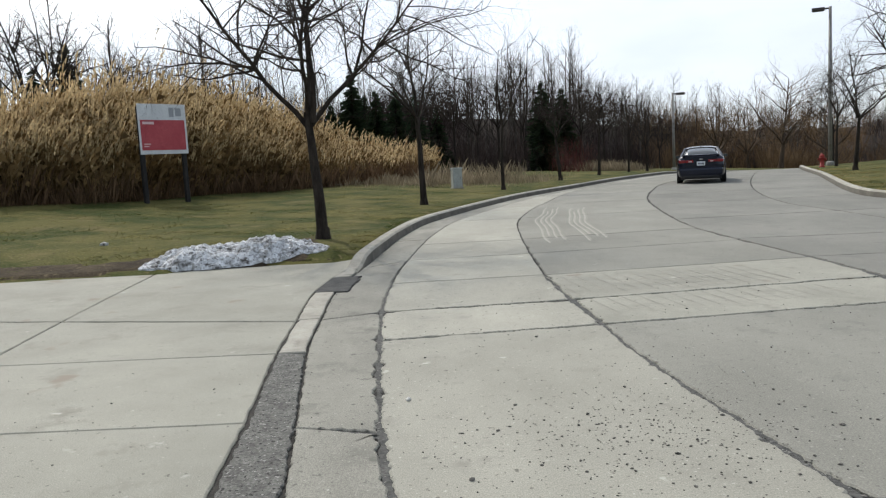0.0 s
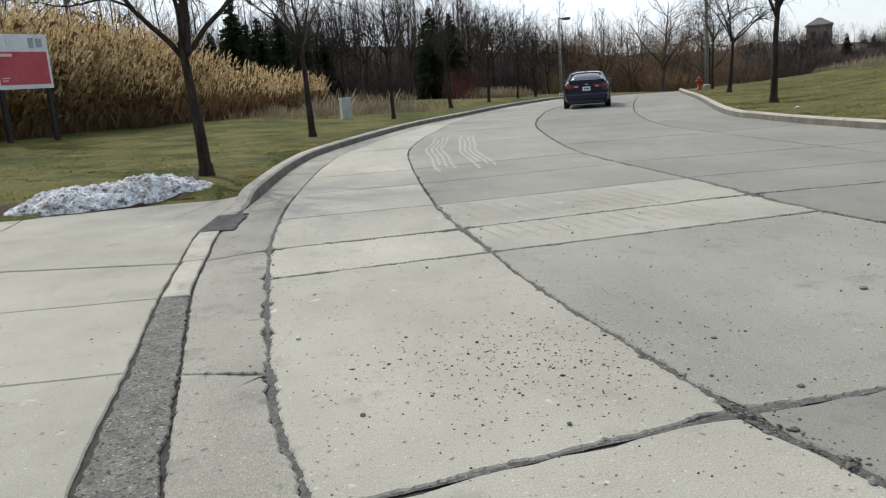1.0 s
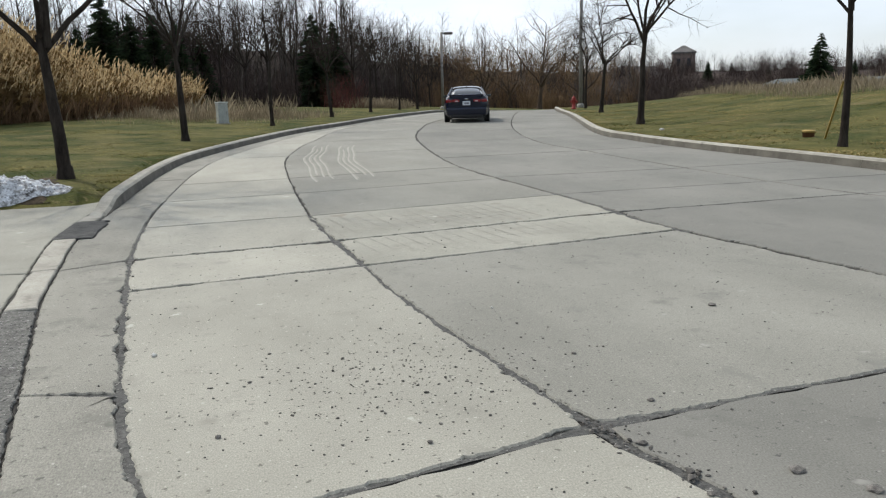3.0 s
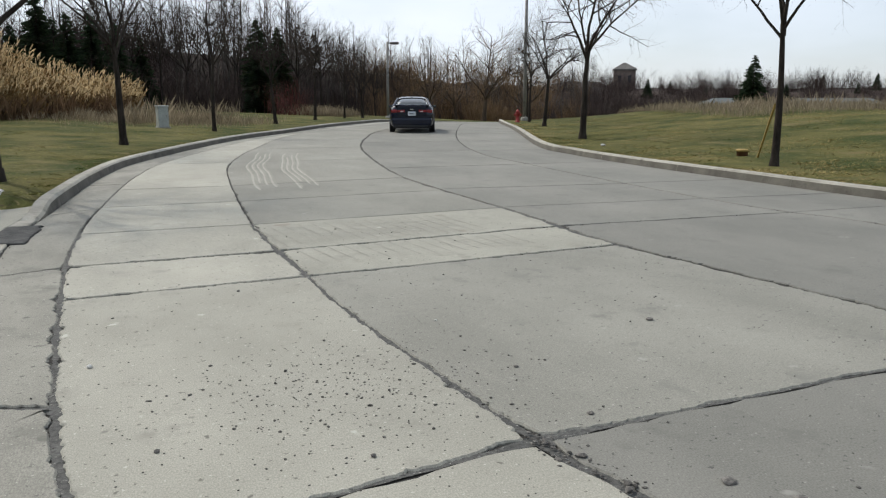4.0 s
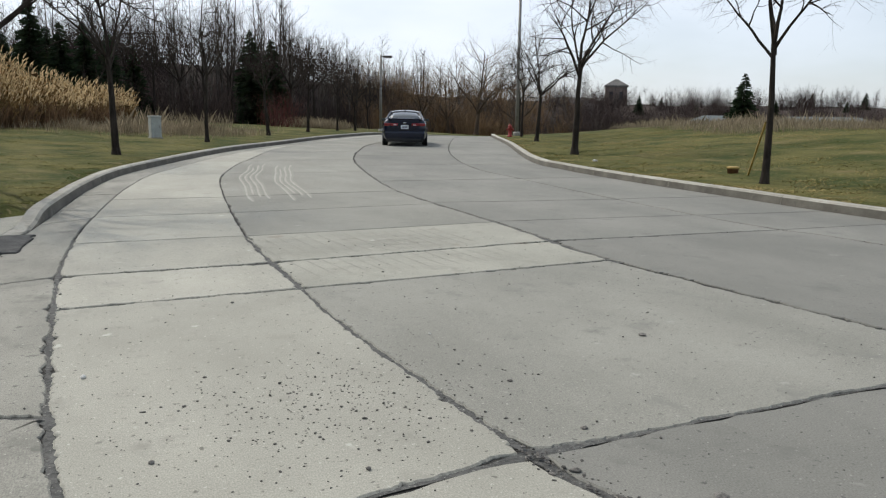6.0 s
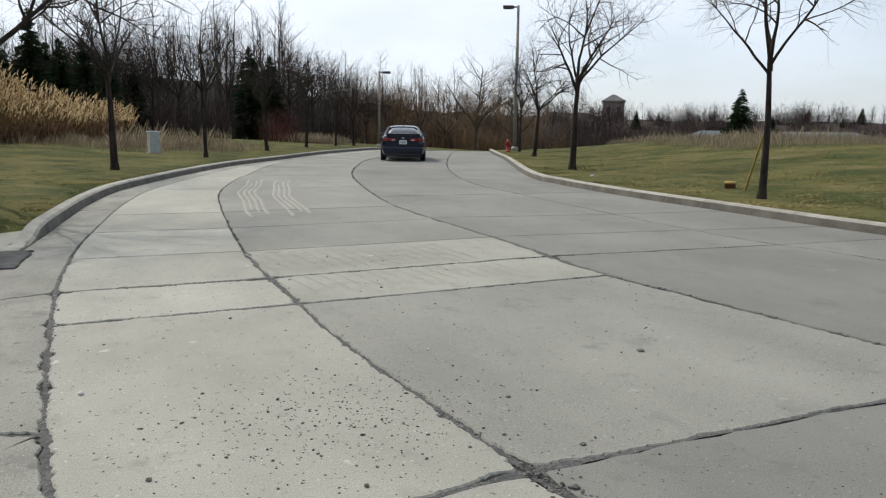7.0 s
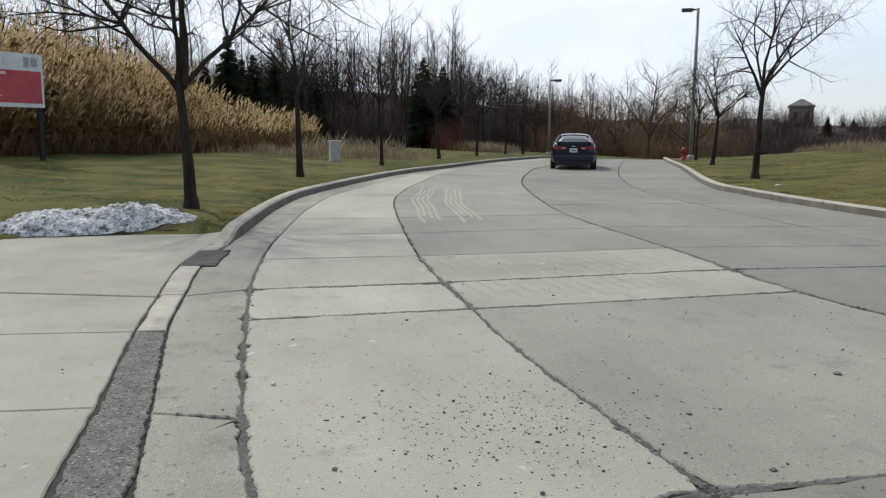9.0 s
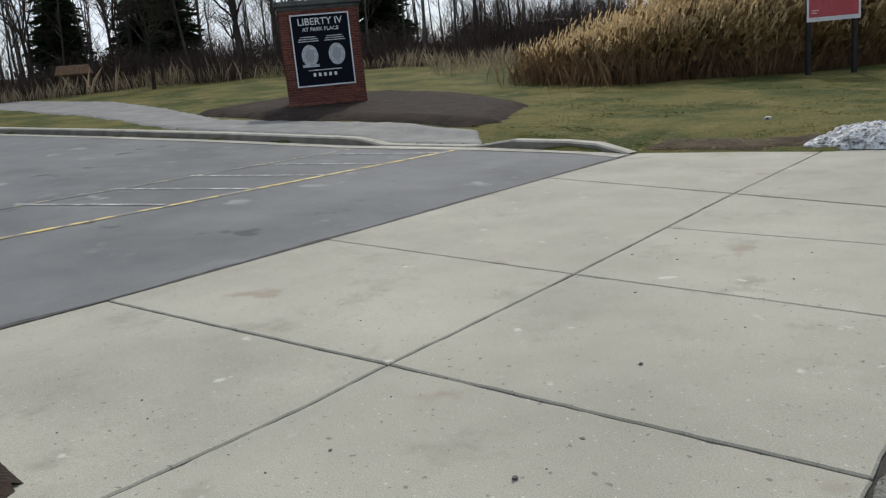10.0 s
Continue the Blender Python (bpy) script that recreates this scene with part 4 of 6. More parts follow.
STREET = [  # x, y, kind, turn, size
    (-2.07, 13.42, 0, 20, 1.0), (-0.55, 22.5, 1, 60, 0.95), (2.33, 30.3, 2, 130, 1.0), (5.65, 37.8, 3, 10, 0.9), (8.5, 42.8, 1, 250, 0.85), (11.1, 47.0, 2, 30, 0.9), (14.0, 54.0, 0, 80, 0.85),
    (11.26, 11.87, 2, 310, 1.0), (13.06, 22.15, 1, 200, 1.05), (17.0, 32.4, 3, 100, 0.95), (19.6, 39.2, 2, 40, 0.95), (25.0, 50.5, 1, 330, 0.9), (-34.5, 16.2, 1, 15, 0.8), (-40.0, 24.0, 3, 75, 0.9)]
first_tree = {}
for x, y, k, turn, size in STREET:
    m = pose(x, y, lawn_z(x, y) - 0.01, 0, 0, turn) @ Matrix.Scale(size, 4)
    t = thing("street_tree", "bare young street tree with dark bark in the lawn", "tree", m, "street trees along the road")
    part("trunk", tree_kinds[k][0], t, "dark rough trunk and limbs")
    part("crown", tree_kinds[k][1], t, "fine bare twigs")


# wide-forked willows at the end of the road
willow_kinds = []
for seed in (52, 57):
    h = street_tree(seed, 1.6, (0.08, 0.0), 5, (25, 58), 3.6, 0.17)
    willow_kinds.append((h[0].mesh("trunk", WILLOW_BARK, True), h[1].mesh("crown", BRUSH_GOLD)))
for deg, d, k, turn, size in ((23.2, 84, 0, 40, 1.55), (19.3, 82, 1, 200, 1.15), (26.2, 92, 1, 90, 1.3), (21.2, 90, 0, 150, 1.2)):
    x, y = d * math.sin(radians(deg)), d * math.cos(radians(deg))
    t = thing("willow_tree", "leafless willow with wide bent limbs and golden twigs", "tree", pose(x, y, lawn_z(x, y) - 0.1, 0, 0, turn) @ Matrix.Scale(size, 4), "willows at the end of the road")
    part("trunk", willow_kinds[k][0], t, "dark bent trunk and limbs")
    part("crown", willow_kinds[k][1], t, "golden-brown bare twigs")


# tall bare trees standing over the reeds
for deg, d, k, turn, size in ((-27.6, 50, 1, 15, 1.75), (-26.2, 48, 2, 80, 1.8), (-24.6, 51, 3, 140, 1.75), (-20.3, 58, 1, 220, 1.5), (-18.6, 60, 3, 20, 1.45), (-13.5, 60, 2, 300, 1.4), (-16.2, 62, 1, 110, 1.35), (-10.4, 62, 3, 60, 1.3), (-31.0, 52, 2, 170, 1.5), (-52.0, 48, 1, 250, 1.4), (-58.5, 47, 3, 40, 1.45), (-66.5, 47, 2, 10, 1.4), (-72.0, 46, 1, 130, 1.3), (-2.6, 60, 3, 75, 1.45), (-0.8, 62, 1, 190, 1.4), (0.9, 61, 2, 35, 1.5), (2.6, 63, 3, 260, 1.45), (4.2, 64, 1, 95, 1.5), (6.0, 66, 2, 310, 1.5), (9.8, 70, 3, 150, 1.5), (11.6, 74, 1, 5, 1.5), (13.4, 78, 2, 220, 1.1), (15.4, 82, 3, 45, 1.05)):
    x, y = d * math.sin(radians(deg)), d * math.cos(radians(deg))
    t = thing("woodland_tree", "tall leafless tree at the edge of the woods", "tree", pose(x, y, lawn_z(x, y) - 0.1, 0, 0, turn) @ Matrix.Scale(size, 4), "tall trees at the woods' edge")
    part("trunk", tree_kinds[k][0], t, "dark rough trunk and limbs")
    part("crown", tree_kinds[k][1], t, "fine bare twigs")


# ---- woodland ----
def wood_tree(seed, height, fine):
    rng = random.Random(seed)
    heaps = (Heap(), Heap())
    spec = [(8, 5, 0.05, 0, (20, 40), 1, 0.02), (4, 2, 0.16, 6 if fine else 4, (20, 55), 0.5, 0.05), (3, 2, 0.2, 5 if fine else 0, (20, 55), 0.55, 0.03), (2, 2, 0.25, 0, (20, 60), 0.6, 0.0), 9]
    top = Vector((rng.uniform(-0.06, 0.06), rng.uniform(-0.06, 0.06), 1))
    pts = [Vector((0, 0, -0.5))]
    for k in range(8):
        pts.append(pts[-1] + Vector((top.x + rng.uniform(-0.05, 0.05), top.y + rng.uniform(-0.05, 0.05), 1)) * (height / 8))
    rad = [height * 0.011 * (1 - 0.85 * k / 8) for k in range(9)]
    heaps[0].add(*tube(pts, rad, 4))
    for k in range(22 if fine else 16):
        f = rng.uniform(0.28, 0.98)
        i = min(7, int(f * 8))
        q = pts[i].lerp(pts[i + 1], f * 8 - i)
        w = rng.uniform(0, 6.283)
        up = rng.uniform(0.7, 1.6)
        grow(heaps, rng, q, (math.cos(w), math.sin(w), up), height * rng.uniform(0.16, 0.32) * (1.15 - 0.6 * f), height * 0.0032, 1, spec)
    return np.concatenate(heaps[0].v), np.concatenate(heaps[0].t)


def scatter(name, kinds, spots, mat, label, category):
    heap = Heap()
    for x, y, z, k, turn, size in spots:
        v, t = kinds[k]
        c, s = math.cos(turn), math.sin(turn)
        w = np.empty_like(v)
        w[:, 0], w[:, 1], w[:, 2] = (v[:, 0] * c - v[:, 1] * s) * size + x, (v[:, 0] * s + v[:, 1] * c) * size + y, v[:, 2] * size + z
        heap.add(w, t)
    return thing(name, label, category, kind="stuff", data=heap.mesh(name, mat))


def polar(deg, dist):
    """A place by its bearing (to the right of +y) and distance."""
    return dist * math.sin(radians(deg)), dist * math.cos(radians(deg))


rng = random.Random(5)
kinds = [wood_tree(100 + k, 10.0, k < 4) for k in range(8)]
spots = []


def edge_of_woods(deg):
    """Distance at which the woods begin, by bearing."""
    return float(np.interp(deg, [-110, -75, -55, -38, -24, -10, 0, 8, 14, 20, 26, 32, 40], [46, 46, 42, 46, 52, 58, 62, 70, 84, 92, 98, 110, 150]))


def wood_height(deg):
    return float(np.interp(deg, [-110, -60, -38, -25, -10, 2, 9, 13, 17, 22, 27, 32, 40], [1.1, 1.15, 1.05, 1.1, 1.12, 1.15, 1.15, 0.93, 0.8, 0.78, 0.72, 0.6, 0.6]))


def woods_start(deg):
    return edge_of_woods(deg) if -110 < deg < 32 else (165.0 if deg > 0 else 46.0)


def bank_z(deg, d):
    """The height of the wooded bank."""
    top = float(np.interp(deg, [-180, -110, -60, -40, -10, 2, 9, 14, 18, 24, 29, 34, 60, 120, 180], [5.5, 6.0, 4.7, 4.2, 6.0, 6.5, 6.2, 4.9, 4.1, 3.5, 3.2, 3.6, 3.6, 5.0, 5.5]))
    k = float(np.interp(d - woods_start(deg) - 8, [0, 5, 11, 18, 30, 70], [0, 0.45, 0.78, 0.95, 1.0, 0.9]))
    return -2.5 * (1 - k) + (top + 0.5 * nz(deg * 0.7, d * 0.1)) * k


for k in range(520):
    deg = rng.uniform(-110, 31) if k < 450 else rng.uniform(4, 31)
    d = edge_of_woods(deg) + rng.uniform(0, 1) ** 1.3 * 45
    x, y = polar(deg, d)
    spots.append((x, y, max(lawn_z(x, y), bank_z(deg, d) * 0.7) - 0.3, rng.randrange(4) if k % 2 else rng.randrange(4, 8), rng.uniform(0, 6.28), wood_height(deg) * rng.uniform(0.6, 1.12)))
scatter("woodland", kinds, spots, WOOD_TREE, "dense leafless woodland beyond the lawns", "woods")


def shrub(seed, stems, height, wide):
    """A clump of thin bent stems with side twigs, as narrow blades."""
    rng = random.Random(seed)
    v, t = [], []
    for k in range(stems):
        a, r = rng.uniform(0, 6.28), rng.uniform(0, wide * 0.45)
        p = Vector((r * math.cos(a), r * math.sin(a), -0.1))
        d = Vector((rng.gauss(0, 0.32), rng.gauss(0, 0.32), 1))
        ln = height * rng.uniform(0.5, 1.08)
        w = Vector((math.cos(a * 3), math.sin(a * 3), 0))
        pts = [p]
        for j in range(3):
            d = (d + Vector((rng.gauss(0, 0.2), rng.gauss(0, 0.2), 0))).normalized()
            pts.append(pts[-1] + d * ln / 3)
        n = len(v)
        for j, q in enumerate(pts):
            o = w * (0.017 - 0.0045 * j)
            v += [tuple(q - o), tuple(q + o)]
        for j in range(3):
            i = n + 2 * j
            t += [(i, i + 1, i + 3), (i, i + 3, i + 2)]
        for j in range(5):
            q = pts[1].lerp(pts[3], rng.uniform(-0.3, 0.95))
            e = q + Vector((rng.gauss(0, 0.5), rng.gauss(0, 0.5), rng.uniform(0.1, 0.9))).normalized() * ln * rng.uniform(0.2, 0.42)
            n = len(v)
            v += [tuple(q - w * 0.010), tuple(q + w * 0.010), tuple(e)]
            t.append((n, n + 1, n + 2))
    return np.array(v, np.float32), np.array(t, np.int32)


shrubs = [shrub(200 + k, 66, 2.8, 3.0) for k in range(6)]
spots, gold = [], []
for k in range(900):
    deg = rng.uniform(-110, 33)
    u = rng.uniform(0, 1)
    d = edge_of_woods(deg) - 4 + u ** 1.3 * 30
    x, y = polar(deg, d)
    size = rng.uniform(0.6, 1.25) * (1.0 + 0.75 * u) * (1.15 if deg > -20 else 1.0 if deg > -42 else 0.72)
    z = max(lawn_z(x, y) - 0.1, bank_z(deg, d) - 0.3)
    (gold if 14 < deg < 30 and rng.random() < 0.6 else spots).append((x, y, z, rng.randrange(6), rng.uniform(0, 6.28), size))
scatter("brush", shrubs, spots, BRUSH, "tangled reddish-brown brush at the woods' edge", "brush")
scatter("golden_brush", shrubs, gold, BRUSH_GOLD, "golden willow scrub at the end of the road", "brush")

for deg, d, size in ((8.6, 53, 0.85), (9.7, 55, 0.95)):
    x, y = polar(deg, d)
    thing("dogwood_shrub", "leafless reddish shrub in front of the woods", "shrub", pose(x, y, lawn_z(x, y) - 0.05, 0, 0, deg * 31) @ Matrix.Scale(size, 4), "red shrubs at the woods' edge", data=fast_mesh("dogwood_shrub", *shrubs[int(d) % 6], RED_TWIG))

# a wooded bank closes the view behind the trees
v, f = [], []
bear = np.arange(-180, 180.1, 1.0)
for deg in bear:
    e = woods_start(deg) + 8
    for d in (e, e + 5, e + 11, e + 18, e + 30, e + 70):
        x, y = polar(deg, d)
        v.append((x, y, bank_z(deg, d)))
for i in range(len(bear) - 1):
    for k in range(5):
        f.append((i * 6 + k, i * 6 + k + 1, (i + 1) * 6 + k + 1, (i + 1) * 6 + k))
thing("wooded_bank", "dark bank of leaf litter and undergrowth behind the trees", "bank", kind="structure", data=mesh("wooded_bank", v, f, LITTER, True))


# ---- conifers ----
def conifer(seed, height, wide):
    """A trunk with drooping boughs, each a spray of crossed needle fans."""
    rng = random.Random(seed)
    trunk, v, t = Heap(), [], []
    trunk.add(*tube([(0, 0, -0.3), (0, 0, height * 0.5), (0, 0, height * 0.98)], [height * 0.02, height * 0.013, 0.02], 6))
    for k in range(int(68 * height)):
        z = height * (0.05 + 0.94 * rng.random() ** 1.25)
        f = 1 - z / height
        r = (wide * f ** 0.8 + 0.1) * rng.uniform(0.6, 1.1)
        a = rng.uniform(0, 6.283)
        d = Vector((math.cos(a), math.sin(a), 0))
        s = Vector((-d.y, d.x, 0))
        droop = rng.uniform(0.15, 0.45)
        for j in range(4):
            t0, t1 = r * (0.1 + 0.22 * j), r * (0.1 + 0.22 * j + 0.36)
            w = (0.20 * r * (1 - j / 5) + 0.06) * rng.uniform(0.7, 1.3)
            p, q = d * t0 + Vector((0, 0, z - droop * t0)), d * t1 + Vector((0, 0, z - droop * t1 + 0.1 * t1))
            m = (p + q) / 2
            for o in (s * w + Vector((0, 0, -0.25 * w)), Vector((0, 0, 0.55 * w)) + s * 0.2 * w):
                n = len(v)
                v += [tuple(p), tuple(m + o), tuple(q), tuple(m - o)]
                t += [(n, n + 1, n + 2), (n, n + 2, n + 3)]
    return trunk.mesh("trunk", BARK), fast_mesh("crown", v, t, NEEDLES)


con = [conifer(1, 11.0, 2.6), conifer(2, 8.0, 2.3), conifer(3, 6.0, 2.1)]
for deg, d, k, size in ((-6.3, 55, 0, 0.70), (-7.8, 56, 1, 0.66), (-4.6, 56, 1, 0.78), (-3.2, 57, 1, 0.80), (-1.8, 58, 1, 0.76), (-5.4, 60, 1, 0.8), (-0.3, 62, 1, 0.7), (-14.5, 60, 1, 0.75), (7.3, 68, 1, 1.0), (8.7, 72, 1, 0.98), (-25.0, 66, 1, 1.2), (-27.0, 68, 1, 1.0), (-49, 52, 1, 1.2), (-63, 48, 0, 0.8), (-65, 52, 1, 1.1), (-70, 50, 0, 0.85), (41.4, 105, 2, 1.3)):
    x, y = polar(deg, d)
    t = thing("conifer_tree", "dark green conical conifer among bare trees", "tree", pose(x, y, lawn_z(x, y) - 0.1, 0, 0, deg * 7) @ Matrix.Scale(size, 4), "conifers at the woods' edge")
    part("trunk", con[k][0], t)
    part("crown", con[k][1], t, "dark green needled boughs")


# ---- reeds and grass ----
def blades(spots, height, width, lean, rng, seg=2):
    """Thin bent blades at spots of (x, y, z, size)."""
    v, t = [], []
    for x, y, z, s in spots:
        a = rng.uniform(0, 6.283)
        h, w = height * s * rng.uniform(0.7, 1.25), width * s
        dx, dy = math.cos(a) * w, math.sin(a) * w
        lx, ly = rng.gauss(0, lean) * h, rng.gauss(0, lean) * h
        n = len(v)
        v += [(x - dx, y - dy, z), (x + dx, y + dy, z), (x + lx * 0.4 + dx * 0.6, y + ly * 0.4 + dy * 0.6, z + h * 0.6), (x + lx, y + ly, z + h)]
        t += [(n, n + 1, n + 2), (n, n + 2, n + 3)]
    return v, t


def near_line(x, y, line):
    return x - float(at_y(line, y))


def reed_front(x):
    """The near edge of the reed bed, y by x."""
    return float(np.interp(x, [-19, -17.6, -16.5, -13.3, -11.8, -10.2, -9.3, -7.9, -5.1, -2.6, -1.6, -0.6], [27, 21.6, 19.6, 19.9, 19.9, 22.6, 25.0, 30.2, 35.8, 39.5, 41, 45]))


rng = random.Random(8)
sv, st, pv, pt = [], [], [], []
made = 0
while made < 24000:
    x = rng.uniform(-19, -0.4)
    y = reed_front(x) + rng.uniform(0, 1) ** 1.35 * 11 + rng.uniform(-0.5, 0.9) + 0.9 * nz(x * 0.9, 3.0, 8)
    ends = smooth((x + 16.8) / 6.0) * (1 - 0.93 * smooth((x + 11.0) / 6.5))
    if y > 50 or rng.random() > 0.05 + 0.95 * ends:
        continue
    made += 1
    z = lawn_z(x, y) - 0.05
    mid = (0.3 + 0.7 * smooth((x + 16.4) / 7.0)) * (1 - 0.62 * smooth((x + 10.2) / 8.5)) * (0.5 + 0.5 * smooth((y - reed_front(x)) / 4.0))
    h = 2.85 * mid * (rng.uniform(0.5, 1.1) + max(0.0, rng.gauss(0.0, 0.2))) * (1 + 0.3 * nz(x * 0.8, y * 0.8, 4)) + 0.42 * rng.uniform(0.5, 1.4)
    ax, ay = rng.gauss(0.05, 0.11) * h, rng.gauss(0, 0.11) * h
    w = 0.006
    n = len(sv)
    a = rng.uniform(0, 3.14)
    dx, dy = math.cos(a) * w, math.sin(a) * w
    sv += [(x - dx, y - dy, z), (x + dx, y + dy, z), (x + ax * 0.5 + dx, y + ay * 0.5 + dy, z + h * 0.55), (x + ax * 0.5 - dx, y + ay * 0.5 - dy, z + h * 0.55), (x + ax, y + ay, z + h)]
    st += [(n, n + 1, n + 2), (n, n + 2, n + 3), (n + 3, n + 2, n + 4)]
    for k in range(4):
        f0 = rng.uniform(0.12, 0.9)
        b = rng.uniform(0, 6.28)
        ln = rng.uniform(0.25, 0.6)
        c, sn, wl2 = math.cos(b), math.sin(b), rng.uniform(0.004, 0.008)
        bx, by, bz = x + ax * f0, y + ay * f0, z + h * f0
        ex, ey, ez = bx + c * ln * rng.uniform(0.35, 0.8), by + sn * ln * 0.5, bz + ln * rng.uniform(0.1, 0.8)
        n = len(sv)
        sv += [(bx, by, bz - 0.02), (bx + c * ln * 0.2 - sn * wl2, by + sn * ln * 0.2 + c * wl2, bz + ln * 0.42), (ex, ey, ez), (bx + c * ln * 0.2 + sn * wl2, by + sn * ln * 0.2 - c * wl2, bz + ln * 0.40)]
        st += [(n, n + 1, n + 2), (n, n + 2, n + 3)]
    if rng.random() < 0.66:
        # a nodding seed head: overlapping tufts along a bent axis
        pl, pw = rng.uniform(0.26, 0.46), rng.uniform(0.022, 0.042)
        ox, oy = ax / h * pl + rng.gauss(0.09, 0.05), ay / h * pl + rng.gauss(0, 0.05)
        tx, ty, tz = x + ax, y + ay, z + h - 0.06
        for k in range(4):
            f0, f1 = 0.22 * k, 0.22 * k + 0.4
            q = a + 1.2 * k
            k0 = 1.0 - 0.18 * abs(k - 1)
            dx, dy = math.cos(q) * pw * k0, math.sin(q) * pw * k0
            fm = (f0 + f1) / 2
            n = len(pv)
            pv += [(tx + ox * f0 * f0, ty + oy * f0 * f0, tz + pl * f0), (tx + dx + ox * fm * fm, ty + dy + oy * fm * fm, tz + pl * fm + 0.02), (tx + ox * f1 * f1, ty + oy * f1 * f1, tz + pl * f1), (tx - dx + ox * fm * fm, ty - dy + oy * fm * fm, tz + pl * fm - 0.02)]
            pt += [(n, n + 1, n + 2), (n, n + 2, n + 3)]
thing("reed_bed", "tall golden-brown dead reeds along the lawn", "reeds", kind="stuff", data=fast_mesh("reed_bed", sv, st, REED_STEM))
thing("reed_plumes", "pale feathery reed seed heads", "reeds", kind="stuff", data=fast_mesh("reed_plumes", pv, pt, PLUME))
# broken stems and litter along the front of the bed
spots = []
while len(spots) < 16000:
    x = rng.uniform(-16.8, -1.0)
    if rng.random() > 0.1 + 0.9 * smooth((x + 17.0) / 4.0):
        continue
    y = reed_front(x) + rng.gauss(0.3, 0.75) + 0.9 * nz(x * 0.9, 3.0, 8)
    spots.append((x, y, lawn_z(x, y) - 0.03, rng.uniform(0.3, 1.25) * (0.75 + 0.5 * nz(x * 1.3, y * 1.3, 2))))
bv, bt = blades(spots, 0.95, 0.007, 0.22, rng)
thing("reed_litter", "broken reddish-brown reed stems at the lawn's edge", "reeds", kind="stuff", data=fast_mesh("reed_litter", bv, bt, REED_LITTER))

# lawn blades, thicker in clumps
spots, bank_spots = [], []
while len(spots) + len(bank_spots) < 120000:
    if rng.random() < 0.5:
        y = 11.0 + 22 * rng.random() ** 1.7
        x = float(at_y(KERB_L, y)) - 0.22 - (16 * rng.random() ** 1.3)
        if y < drive_edge(x) + 0.22 or y > reed_front(max(-19, x)) + 1:
            continue
    else:
        y = 7 + 30 * rng.random() ** 1.3
        x = float(at_y(KERB_R, y)) + 0.23 + 16 * rng.random() ** 1.4
    clump = nz(x * 1.1, y * 2.2, 15) + 0.6 * nz(x * 4.0, y * 4.0, 16)
    if rng.random() > 0.55 + 0.9 * clump:
        continue
    (spots if x < float(at_y(KERB_R, y)) - 2 else bank_spots).append((x, y, lawn_z(x, y) - 0.005, rng.uniform(0.6, 1.3) * (1 + 0.5 * clump)))
bv, bt = blades(bank_spots, 0.021, 0.008, 1.8, rng)
thing("bank_grass", "straw-coloured rough grass on the bank", "grass", kind="stuff", data=upward(fast_mesh("bank_grass", bv, bt, STRAW)))
bv, bt = blades(spots, 0.015, 0.008, 2.0, rng)
thing("lawn_grass", "short mixed green and straw grass blades", "grass", kind="stuff", data=upward(fast_mesh("lawn_grass", bv, bt, BLADE)))

draped("grass_island", [(-4.6, 0.62), (-3.95, 0.56), (-3.6, 0.53), (-3.3, 0.46), (-3.15, 0.2), (-3.1, -0.7), (-3.2, -3), (-5.5, -3), (-5.2, 0.0)], MULCH, 0.0, 0.1, 0.04, 0.04, 9.0, "weedy soil edge beside the drive", "soil", "stuff")

# tall dry grass: behind the bank on the right, round the box, along the woods
spots = []
while len(spots) < 42000:
    q = rng.random()
    if q < 0.5:
        deg, d = rng.uniform(27, 62), rng.uniform(33, 58)
        x, y = polar(deg, d)
        if x < float(at_y(KERB_R, y)) + 9:
            continue
        s = rng.uniform(0.3, 1.1) * (0.6 + 0.9 * max(0.0, nz(x * 0.35, y * 0.35, 6)))
    elif q < 0.72:
        x, y = rng.gauss(0.3, 2.6), rng.gauss(37.5, 2.2)
        if x > float(at_y(KERB_L, y)) - 2.2:
            continue
        s = rng.uniform(0.25, 0.8) * (0.8 + 0.9 * nz(x * 0.9, y * 0.9, 3))
    elif q < 0.77:
        x, y = rng.gauss(12.0, 1.1), rng.gauss(57.0, 0.8)
        s = rng.uniform(0.5, 1.3)
    else:
        deg, d = rng.uniform(-75, 6), rng.uniform(30, 46)
        x, y = polar(deg, d)
        if x > float(at_y(KERB_L, y)) - 6 or (-20 < x < -1 and y < 45 and deg > -40):
            continue
        if deg < -46 and d < 37.5:
            continue
        s = rng.uniform(0.5, 1.5) * (1.0 + 0.6 * nz(x * 0.3, y * 0.3, 12))
    spots.append((x, y, lawn_z(x, y) - 0.03, s))
bv, bt = blades(spots, 0.6, 0.0042, 0.2, rng)
thing("dry_grass", "tall bleached winter grass", "grass", kind="stuff", data=fast_mesh("dry_grass", bv, bt, DRY_BLADE))


